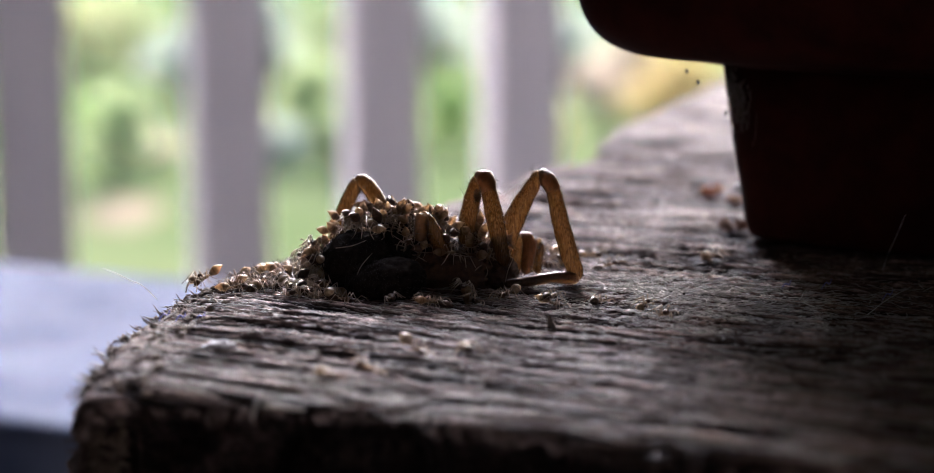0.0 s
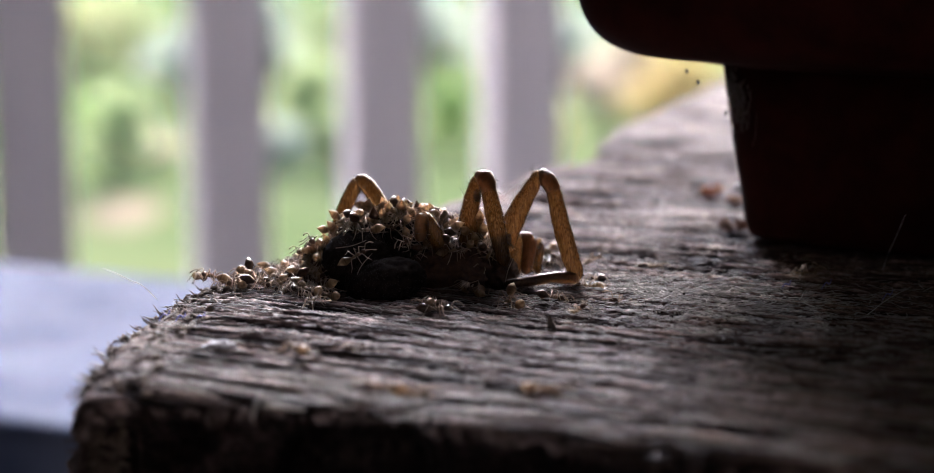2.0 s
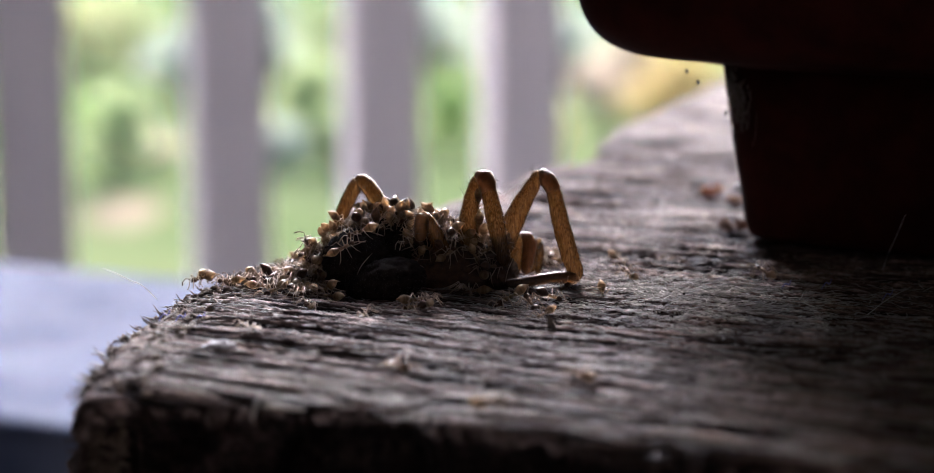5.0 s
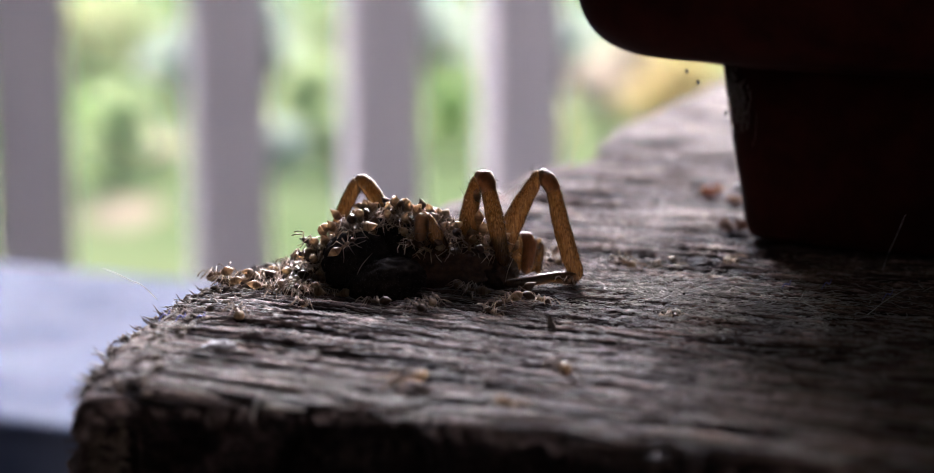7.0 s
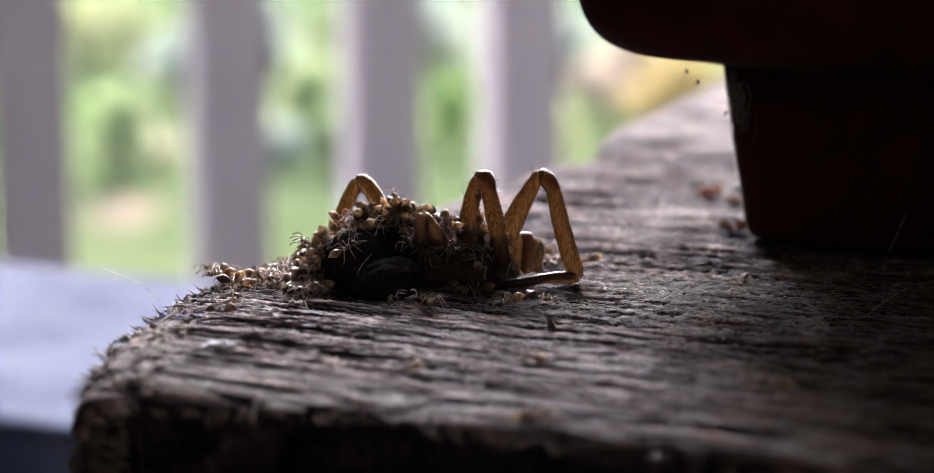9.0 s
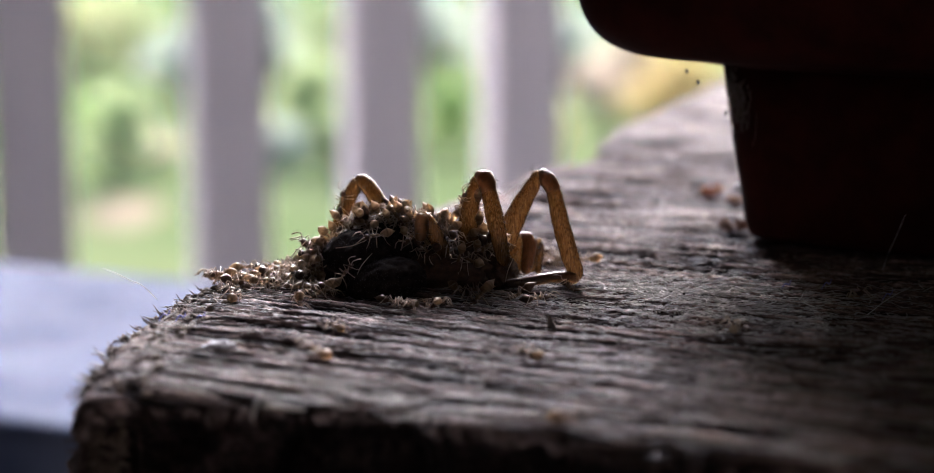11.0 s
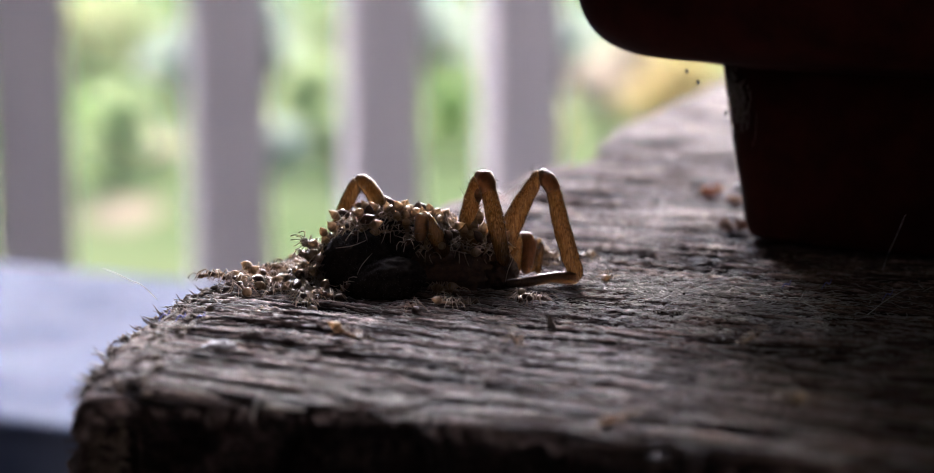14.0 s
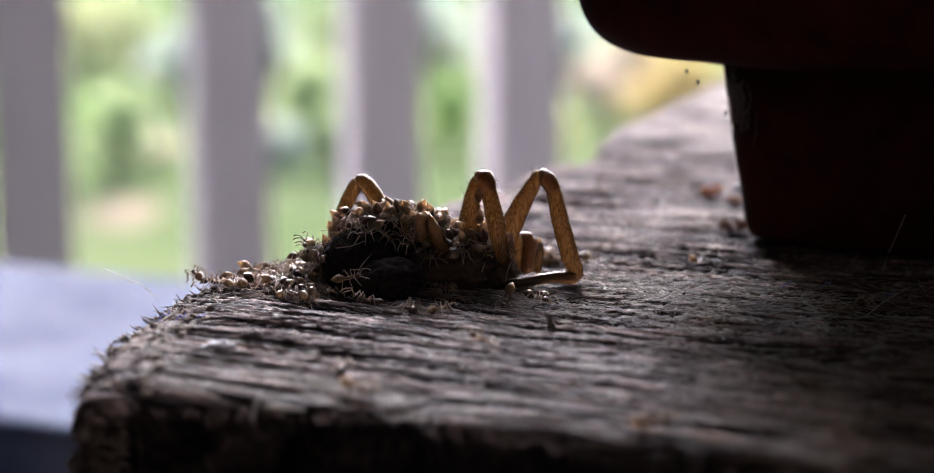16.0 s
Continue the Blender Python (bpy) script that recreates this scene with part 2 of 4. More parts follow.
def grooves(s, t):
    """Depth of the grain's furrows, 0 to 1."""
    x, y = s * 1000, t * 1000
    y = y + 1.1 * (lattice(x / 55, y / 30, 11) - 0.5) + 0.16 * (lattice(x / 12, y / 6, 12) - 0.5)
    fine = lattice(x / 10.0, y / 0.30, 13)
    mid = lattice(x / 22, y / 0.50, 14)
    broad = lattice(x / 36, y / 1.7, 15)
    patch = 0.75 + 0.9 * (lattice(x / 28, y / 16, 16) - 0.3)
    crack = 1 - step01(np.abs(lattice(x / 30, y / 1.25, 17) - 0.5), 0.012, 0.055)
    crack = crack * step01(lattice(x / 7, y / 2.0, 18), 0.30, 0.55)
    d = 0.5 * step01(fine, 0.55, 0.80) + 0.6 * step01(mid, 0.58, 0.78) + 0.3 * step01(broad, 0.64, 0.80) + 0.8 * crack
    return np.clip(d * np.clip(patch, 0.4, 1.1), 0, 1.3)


def plank_top(s, t):
    """Height of the plank's worn face, in metres."""
    x, y = s * 1000, t * 1000
    z = -0.78 * grooves(s, t) + 0.26 * (lattice(x / 14, y / 0.55, 21) - 0.5) + 0.24 * (lattice(x / 4.5, y / 0.34, 22) - 0.5) + 0.28 * (lattice(x / 0.7, y / 0.3, 26) - 0.5) * (0.5 + lattice(x / 9, y / 4, 27)) * (0.4 + 0.6 * step01(y, 12, 34))
    z = z + 1.0 * (lattice(x / 60, y / 22, 23) - 0.5)
    # weathered hollows far back on the plank
    for kx, ky, long, wide, deep in ((18.2, 108.4, 7.0, 3.2, 2.6), (1, 147.2, 6.0, 4.5, 2.2), (10.3, 165.7, 7.0, 4.0, 3.0)):
        z = z - deep * np.exp(-(((x - kx) / long) ** 2 + ((y - ky) / wide) ** 2))
    far = step01(y, 160, 225)
    z = z + far * 2.0 * step01(lattice(x / 80, y / 38, 24), 0.45, 0.8)
    return z / 1000


def plank_height(x, y):
    """Height of the plank under the place (x, y)."""
    p = Vector((x, y, 0)) - CORNER
    s, t = p.dot(ALONG), p.dot(ACROSS)
    return float(plank_top(np.array([s]), np.array([t]))[0])


def build_plank(bench):
    us = np.concatenate([np.arange(0, 0.088, 0.0003), np.arange(0.088, 0.135, 0.0006), np.arange(0.135, 0.2, 0.002), np.linspace(0.2, LONG, 60)])
    vs = np.concatenate([np.arange(0, 0.072, 0.00015), np.arange(0.072, 0.09, 0.0003), np.arange(0.09, 0.16, 0.0006), np.arange(0.16, WIDE, 0.0013)])
    drop = 14
    iu = np.concatenate([np.zeros(drop), us])
    iv = np.concatenate([np.zeros(drop), vs])
    down = np.concatenate([THICK * (np.arange(drop, 0, -1) / drop) ** 1.6, np.zeros(len(us))])
    down_v = np.concatenate([THICK * (np.arange(drop, 0, -1) / drop) ** 1.6, np.zeros(len(vs))])
    U, V = np.meshgrid(iu, iv, indexing="ij")
    DU, DV = np.meshgrid(down, down_v, indexing="ij")
    S = U + left_rim(V) * np.clip(1 - U / 0.03, 0, 1)
    T = V + front_rim(U) * np.clip(1 - V / 0.02, 0, 1)
    Z = plank_top(S, T)
    # worn arrises
    Z = Z - 0.0022 * np.exp(-U / 0.0022) - 0.0012 * np.exp(-V / 0.0016)
    below = np.maximum(DU, DV)
    ragged = (lattice(S * 900 + below * 500, T * 1400 + below * 700, 31) - 0.5) * 0.0022 + (lattice(T * 300, below * 300 + S * 200, 32) - 0.5) * 0.004
    S = S + np.where(DU > 0, ragged - 0.0018 * step01(DU, 0, 0.01), 0)
    T = T + np.where(DV > 0, ragged + 0.0025 * step01(DV, 0, 0.004), 0)
    Z = np.where(below > 0, Z - below, Z)
    n, m = S.shape
    co = np.stack([S, T, Z], -1).reshape(-1, 3)
    i, j = np.meshgrid(np.arange(n - 1), np.arange(m - 1), indexing="ij")
    a = (i * m + j).ravel()
    faces = np.stack([a, a + m, a + m + 1, a + 1], -1)
    me = bpy.data.meshes.new("plank")
    me.vertices.add(len(co))
    me.vertices.foreach_set("co", co.ravel().astype(np.float32))
    me.loops.add(faces.size)
    me.loops.foreach_set("vertex_index", faces.ravel().astype(np.int32))
    me.polygons.add(len(faces))
    me.polygons.foreach_set("loop_start", np.arange(0, faces.size, 4, dtype=np.int32))
    me.update(calc_edges=True)
    me.validate()
    me.shade_smooth()
    att = me.attributes.new("groove_and_side_shade", "FLOAT", "POINT")
    # the sawn sides are coloured darker for the shade they stand in, the front most
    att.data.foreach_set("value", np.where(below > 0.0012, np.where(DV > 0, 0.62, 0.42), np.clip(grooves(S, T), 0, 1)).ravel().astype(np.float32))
    X, Y = S * 1000, T * 1000
    near = 1 - step01(Y, 12, 34)
    ridge = (0.45 - 0.33 * near) * lattice(X / 0.7, Y / 0.3, 26) + 0.3 * lattice(X / 4.5, Y / 0.34, 22) + (0.25 + 0.33 * near) * lattice(X / 14, Y / 0.55, 21)
    att = me.attributes.new("ridge", "FLOAT", "POINT")
    att.data.foreach_set("value", ridge.ravel().astype(np.float32))
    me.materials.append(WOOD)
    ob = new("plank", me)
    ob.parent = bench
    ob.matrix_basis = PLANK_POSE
    return ob


def build_bench():
    bench = tagged(new("bench"), "weathered grey wooden bench with a worn, splintered corner", "bench")
    build_plank(bench)
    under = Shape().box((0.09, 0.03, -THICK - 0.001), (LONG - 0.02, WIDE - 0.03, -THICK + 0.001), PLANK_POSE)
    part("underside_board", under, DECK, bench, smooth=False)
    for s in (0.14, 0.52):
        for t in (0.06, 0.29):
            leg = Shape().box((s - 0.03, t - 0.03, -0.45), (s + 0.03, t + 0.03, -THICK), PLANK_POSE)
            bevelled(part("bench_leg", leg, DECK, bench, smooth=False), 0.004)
    # frayed fibres along the worn end
    rng = random.Random(4)
    fray = Shape()
    for k in range(900):
        t = rng.uniform(-0.001, 0.085) if k < 760 else rng.uniform(0.085, 0.25)
        s = float(left_rim(np.array([t]))[0]) + abs(rng.gauss(0, 0.0012)) - 0.0004
        z = float(plank_top(np.array([s]), np.array([t]))[0]) - 0.0022 * math.exp(-max(s - float(left_rim(np.array([t]))[0]), 0) / 0.0022)
        foot = Vector((s, t, z - 0.0003 - (rng.random() ** 2) * 0.012 * (rng.random() < 0.4)))
        way = Vector((rng.gauss(-0.6, 0.5), rng.gauss(0, 0.5), rng.uniform(0.2, 1.0))).normalized()
        size = rng.uniform(0.0003, 0.0008) if rng.random() < 0.85 else rng.uniform(0.0008, 0.0018)
        bend = Vector((rng.gauss(0, 0.3), rng.gauss(0, 0.3), 0)) * size
        r = min(size * rng.uniform(0.06, 0.14), 0.00007)
        fray.tube([PLANK_POSE @ foot, PLANK_POSE @ (foot + way * size * 0.55), PLANK_POSE @ (foot + way * size + bend)], [r, r * 0.8, r * 0.15], 4)
    # broken fibres all over the end grain
    for k in range(2600):
        t = rng.uniform(-0.002, 0.06)
        low = rng.random() ** 1.3 * 0.026
        s = float(left_rim(np.array([t]))[0]) - 0.0006
        foot = Vector((s + rng.uniform(-0.0004, 0.0010), t, -0.0012 - low))
        way = Vector((-1.0, rng.gauss(0, 0.55), rng.gauss(0.25, 0.5))).normalized()
        size = rng.uniform(0.0005, 0.0016)
        r = min(size * rng.uniform(0.06, 0.16), 0.00008)
        fray.tube([PLANK_POSE @ foot, PLANK_POSE @ (foot + way * size * 0.6), PLANK_POSE @ (foot + way * size + Vector((0, 0, rng.gauss(0, 0.2) * size)))],
                  [r, r * 0.8, r * 0.2], 4)
    # and round the worn corner on to the front
    for k in range(900):
        out = rng.random() ** 1.5
        foot = Vector((float(left_rim(np.array([0.0]))[0]) + out * 0.0045, rng.uniform(-0.0012, 0.0006), -0.003 - rng.random() * 0.028))
        way = Vector((-1.0 + out * 0.7, rng.gauss(-0.8, 0.4), rng.gauss(0.2, 0.5))).normalized()
        size = rng.uniform(0.0006, 0.0018)
        r = min(size * rng.uniform(0.07, 0.18), 0.00010)
        fray.tube([PLANK_POSE @ foot, PLANK_POSE @ (foot + way * size * 0.6), PLANK_POSE @ (foot + way * size)], [r, r * 0.8, r * 0.2], 4)
    # crumbled clumps of wood along the worn end and the corner
    for k in range(2400):
        t = rng.uniform(-0.001, 0.07)
        low = rng.random() ** 1.6 * 0.02
        rim = float(left_rim(np.array([t]))[0])
        s = rim + rng.gauss(0.0002, 0.0005)
        z = -0.0012 - low
        if rng.random() < 0.45:
            # crumbs lying on the worn face behind the rim
            s = rim + rng.random() ** 1.5 * 0.007
            z = float(plank_top(np.array([s]), np.array([t]))[0]) - 0.0022 * math.exp(-(s - rim) / 0.0022)
        c = PLANK_POSE @ Vector((s, t, z))
        size = rng.uniform(0.00015, 0.0006)
        fray.egg(c, (size, size * rng.uniform(0.6, 1.2), size * rng.uniform(0.5, 1.0)), 5, 6, None, 0.7, 2.2, k * 0.31)
    part("frayed_edge", fray, SPLINTER, bench, kind="stuff")
    # loose slivers lying along the grain
    fuzz = Shape()
    n, thick = 4600, 6400
    ss, tt = np.random.RandomState(5).uniform(0.004, 0.100, n), 0.006 + 0.095 * np.random.RandomState(6).beta(2, 2, n)
    # most of them in the dusty patch beside the spider
    ss = np.concatenate([ss, np.random.RandomState(7).normal(0.051, 0.0085, thick)])
    tt = np.concatenate([tt, np.random.RandomState(8).normal(0.0545, 0.0065, thick)])
    zz = plank_top(ss, tt)
    for s, t, z in zip(ss, tt, zz):
        if s < 0.02 and s < float(left_rim(np.array([t]))[0]) + 0.001:
            continue
        half = rng.uniform(0.15, 0.9) * 0.001
        yaw = rng.gauss(0, 0.25) if rng.random() < 0.8 else rng.uniform(0, 3.14)
        way = Vector((math.cos(yaw), math.sin(yaw), rng.gauss(0, 0.12))) * half
        mid = Vector((s, t, z + 0.00005 + rng.random() * 0.00015))
        r = rng.uniform(0.018, 0.06) * 0.001
        arch = Vector((rng.gauss(0, 0.1), rng.gauss(0, 0.15), rng.uniform(0, 0.25))) * half
        fuzz.tube([PLANK_POSE @ (mid - way), PLANK_POSE @ (mid + arch), PLANK_POSE @ (mid + way)], [r * 0.5, r, r * 0.3], 3)
    # long raised fibres of the worn grain near the front edge
    n = 3000
    ss, tt = np.random.RandomState(15).uniform(0.006, 0.100, n), np.random.RandomState(16).uniform(0.001, 0.055, n)
    zz = plank_top(ss, tt)
    for s, t, z in zip(ss, tt, zz):
        if s < float(left_rim(np.array([t]))[0]) + 0.003:
            continue
        half = rng.uniform(0.7, 2.4) * 0.001
        yaw = rng.gauss(0, 0.07)
        mid = Vector((s, t, z + 0.00006))
        way = Vector((math.cos(yaw), math.sin(yaw), 0)) * half
        r = rng.uniform(0.03, 0.085) * 0.001
        a, b = mid - way, mid + way
        za, zb = plank_top(np.array([a.x, b.x]), np.array([a.y, b.y]))
        a.z, b.z = za, zb
        fuzz.tube([PLANK_POSE @ a, PLANK_POSE @ mid, PLANK_POSE @ b], [r * 0.4, r, r * 0.3], 3)
    part("sliver_litter", fuzz, DUST, bench, kind="stuff")
    return bench


build_bench()


# ---- the pot ----
POT_AT, POT_TURN = Vector((0.0756, 0.1782, 0)), radians(24)


def rounded_square(a):
    """How far the outline of a rounded square of half side 1 lies from its middle, in the direction a."""
    return (abs(math.cos(a)) ** 8 + abs(math.sin(a)) ** 8) ** (-1 / 8)


def build_pot():
    pot = tagged(new("plant_pot"), "dark red-brown terracotta plant pot on a tapered foot", "plant pot")
    foot = [(0.0, 0.0), (0.0330, 0.0), (0.0338, 0.0005), (0.0342, 0.0018), (0.0355, 0.0105), (0.0369, 0.0209), (0.0, 0.0210)]
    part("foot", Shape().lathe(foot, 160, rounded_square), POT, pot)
    bowl = [(0.0, 0.0211), (0.0370, 0.0211), (0.0400, 0.0218)]
    for k in range(13):
        a = math.pi / 2 * k / 12
        bowl.append((0.0437 + 0.0076 * math.sin(a), 0.0301 - 0.0076 * math.cos(a)))
    bowl += [(0.0516, 0.045), (0.0524, 0.100), (0.0530, 0.150)]
    for k in range(1, 7):
        a = math.pi * k / 6
        bowl.append((0.0510 + 0.0020 * math.cos(a), 0.150 + 0.0020 * math.sin(a)))
    bowl += [(0.0470, 0.060), (0.0420, 0.032), (0.0, 0.030)]
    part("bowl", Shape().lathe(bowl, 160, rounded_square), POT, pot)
    pot.location = (POT_AT.x, POT_AT.y, 0.0002)
    pot.rotation_euler = (0, 0, -POT_TURN)


build_pot()


# ---- the porch ----
RAIL_WAY = Vector((math.cos(radians(16)), math.sin(radians(16)), 0))
OUT = Vector((-RAIL_WAY.y, RAIL_WAY.x, 0))
PORCH = Matrix(((RAIL_WAY.x, OUT.x, 0, 0), (RAIL_WAY.y, OUT.y, 0, 0), (0, 0, 1, 0), (0, 0, 0, 1)))
FLOOR, CEILING, RAIL = -0.45, 2.0, 1.3771


def build_porch():
    # unseen floor, made pale to bounce daylight on to the balusters
    floor = tagged(new("floor"), "unseen pale grey porch floor of long boards, bouncing light upward", kind="structure")
    y = -1.7
    while y < RAIL + 0.1:
        b = Shape().box((-2.6, y, FLOOR - 0.03), (3.4, y + 0.117, FLOOR), PORCH)
        part("floor_board", b, BOUNCE_FLOOR, floor, smooth=False)
        y += 0.122
    under = Shape().box((-2.6, -1.7, FLOOR - 0.06), (3.4, RAIL + 0.1, FLOOR - 0.034), PORCH)
    part("floor_bed", under, DECK, floor, smooth=False)
    # unseen walls, added to keep daylight off the bench's near side
    for name, low, high in (("wall_back", (-2.7, -1.8, -1.4), (3.5, -1.7, CEILING)),
                            ("wall_side", (-2.7, -1.7, -1.4), (-2.6, RAIL + 0.1, CEILING)),
                            ("wall_far", (3.4, -1.7, -1.4), (3.5, RAIL + 0.1, CEILING))):
        tagged(part(name, Shape().box(low, high, PORCH), WALL, smooth=False), "unseen dark porch wall, keeping light off the bench", kind="structure")
    # unseen wall, added to block sky light from the left
    tagged(part("shade_wall_front", Shape().box((-2.6, RAIL - 0.05, FLOOR - 0.05), (-0.008, RAIL + 0.05, CEILING), PORCH), WALL, smooth=False),
           "unseen dark wall beside the railing, blocking light from the left", kind="structure")
    # added out of view to cut off the higher sky
    tagged(part("shade_wall_above", Shape().box((-2.6, 0.90, 1.70), (3.4, 0.95, CEILING), PORCH), WALL, smooth=False),
           "unseen dark wall over the opening, cutting off the high sky", kind="structure")
    # unseen ceiling, added to cut off the overhead sky
    tagged(part("ceiling", Shape().box((-2.7, -1.8, CEILING), (3.5, 0.95, CEILING + 0.08), PORCH), WALL, smooth=False),
           "unseen dark porch ceiling, keeping out the overhead sky", kind="structure")
    # closes the overhead slot of sky beside the opening; added, not in view
    tagged(part("shade_ceiling_side", Shape().box((-2.7, 0.951, CEILING), (-0.008, RAIL + 0.05, CEILING + 0.08), PORCH), WALL, smooth=False),
           "unseen dark ceiling beside the opening, blocking a slot of sky", kind="structure")
    # unseen wall, added to darken the balusters' left faces
    tagged(part("shade_wall_outer", Shape().box((-0.088, RAIL + 0.105, -1.4), (-0.008, 4.6, 3.1), PORCH), WALL, smooth=False),
           "unseen dark wall outside the porch, shading the balusters", kind="structure")
    tagged(part("wall_base", Shape().box((-2.6, RAIL + 0.06, -1.4), (3.4, RAIL + 0.10, FLOOR - 0.062), PORCH), WALL, smooth=False),
           "dark timber skirting under the porch floor", kind="structure")
    # added out of view to screen the sky on the left
    tagged(part("shade_wall_return", Shape().box((-0.108, 0.96, 0.30), (-0.058, RAIL - 0.051, CEILING), PORCH), WALL, smooth=False),
           "unseen dark wall over the porch corner, screening the left sky", kind="structure")


def build_railing():
    railing = tagged(new("railing"), "white-painted timber porch railing with square balusters", "railing")
    a = 0.0248
    me = Shape().box((-a, -a, FLOOR + 0.09), (a, a, 0.56)).mesh("baluster", POST, False)
    bm = bmesh.new()
    bm.from_mesh(me)
    bmesh.ops.bevel(bm, geom=list(bm.edges), offset=0.003, segments=2, affect="EDGES")
    bm.to_mesh(me)
    bm.free()
    line = PORCH @ Matrix.Translation((0, RAIL, 0))
    for along in (0.0876, 0.2227, 0.3316, 0.4341):
        ob = new("baluster", me)
        ob.parent = railing
        ob.matrix_basis = line @ Matrix.Translation((along, 0, 0))
    for name, z0, z1 in (("bottom_rail", FLOOR + 0.05, FLOOR + 0.09), ("top_rail", 0.56, 0.60)):
        r = Shape().box((-0.003, -0.03, z0), (0.8332, 0.03, z1), line)
        bevelled(part(name, r, POST, railing, smooth=False), 0.004)
    for x in (0.15, 0.7332):
        f = Shape().box((x - 0.02, -0.02, FLOOR), (x + 0.02, 0.02, FLOOR + 0.05), line)
        part("rail_block", f, POST, railing, smooth=False)


def build_low_bench():
    """A pale painted board at a lower level, parallel to the plank."""
    z = -0.069
    thing = tagged(new("low_bench"), "low bench with a pale blue-white painted top", "bench")
    near, far = Vector((-0.0875, 0.3304, 0)), Vector((-0.1210, 0.4999, 0))
    t0, t1 = near.dot(ACROSS), far.dot(ACROSS)
    s0 = near.dot(ALONG)
    m = Matrix.Rotation(-TURN, 4, "Z")
    top = Shape().box((s0 - 0.16, t0, z - 0.02), (s0 + 0.30, t1, z), m)
    bevelled(part("top_board", top, PAINT, thing, smooth=False), 0.004, 3)
    # dark panel added in place of the deep shade under the top
    shade_panel = Shape().box((s0 - 0.15, t0 + 0.006, -0.34), (s0 + 0.29, t0 + 0.024, z - 0.021), m)
    bevelled(part("shade_panel", shade_panel, WALL, thing, smooth=False), 0.002)
    for s in (s0 - 0.12, s0 + 0.26):
        for t in (t0 + 0.045, t1 - 0.03):
            leg = Shape().box((s - 0.015, t - 0.015, FLOOR), (s + 0.015, t + 0.015, z - 0.02), m)
            bevelled(part("bench_leg", leg, DECK, thing, smooth=False), 0.003)


build_porch()
build_railing()
build_low_bench()

# ---- the garden ----
LAND = -1.3


def build_ground():
    g = Shape()
    n = 90
    xs = np.sinh(np.linspace(-6.2, 6.2, n)) * 1.2
    for i in range(n):
        for j in range(n):
            x, y = xs[i], xs[j] + 6
            z = LAND + 0.05 * noise.noise((x * 0.7, y * 0.7, 0))
            g.v.append(Vector((x, y, z)))
    for i in range(n - 1):
        for j in range(n - 1):
            a = i * n + j
            g.f.append((a, a + n, a + n + 1, a + 1))
    tagged(part("ground", g, LAWN), "sunlit green lawn", kind="structure")


def build_bush(label, mat, place, wide, high, leaves, leaf, seed, name="garden_bush"):
    """A shrub: forked stems and a crown of separate small leaves."""
    rng = random.Random(seed)
    bush = tagged(new(name), label, "bush", "garden shrubs")
    bush.location = place
    stems, crown = Shape(), Shape()
    lumps = []
    for k in range(9):
        a, r = rng.uniform(0, 6.28), wide * rng.uniform(0.1, 0.62)
        lumps.append((Vector((math.cos(a) * r, math.sin(a) * r, high * rng.uniform(0.3, 0.78))), wide * rng.uniform(0.3, 0.5)))
    for c, r in lumps:
        stems.tube([(0, 0, -0.05), c * 0.5 + Vector((0, 0, 0.05)), c], [0.02, 0.012, 0.005], 5)
    for k in range(leaves if name == "hedge_bush" else int(leaves * 0.6)):
        c, r = rng.choice(lumps)
        d = Vector((rng.gauss(0, 1), rng.gauss(0, 1), rng.gauss(0, 1))).normalized() * r * rng.uniform(0.55, 1.12)
        p = c + Vector((d.x, d.y, d.z * 0.8))
        if p.z < 0.02:
            p.z = 0.02 + rng.random() * 0.1
        way = (d.normalized() + Vector((rng.gauss(0, 0.6), rng.gauss(0, 0.6), rng.gauss(0.2, 0.5)))).normalized()
        side = way.orthogonal().normalized()
        side = (Matrix.Rotation(rng.uniform(0, 6.28), 3, way) @ side)
        size = leaf * rng.uniform(0.6, 1.3)
        b = len(crown.v)
        lift = way.cross(side) * size * 0.12
        crown.v += [p, p + way * size * 0.5 + side * size * 0.28 + lift, p + way * size, p + way * size * 0.5 - side * size * 0.28 + lift]
        crown.f += [(b, b + 1, b + 2), (b, b + 2, b + 3)]
    part("stem", stems, DECK, bush)
    part("crown", crown, mat, bush, smooth=False)
    return bush


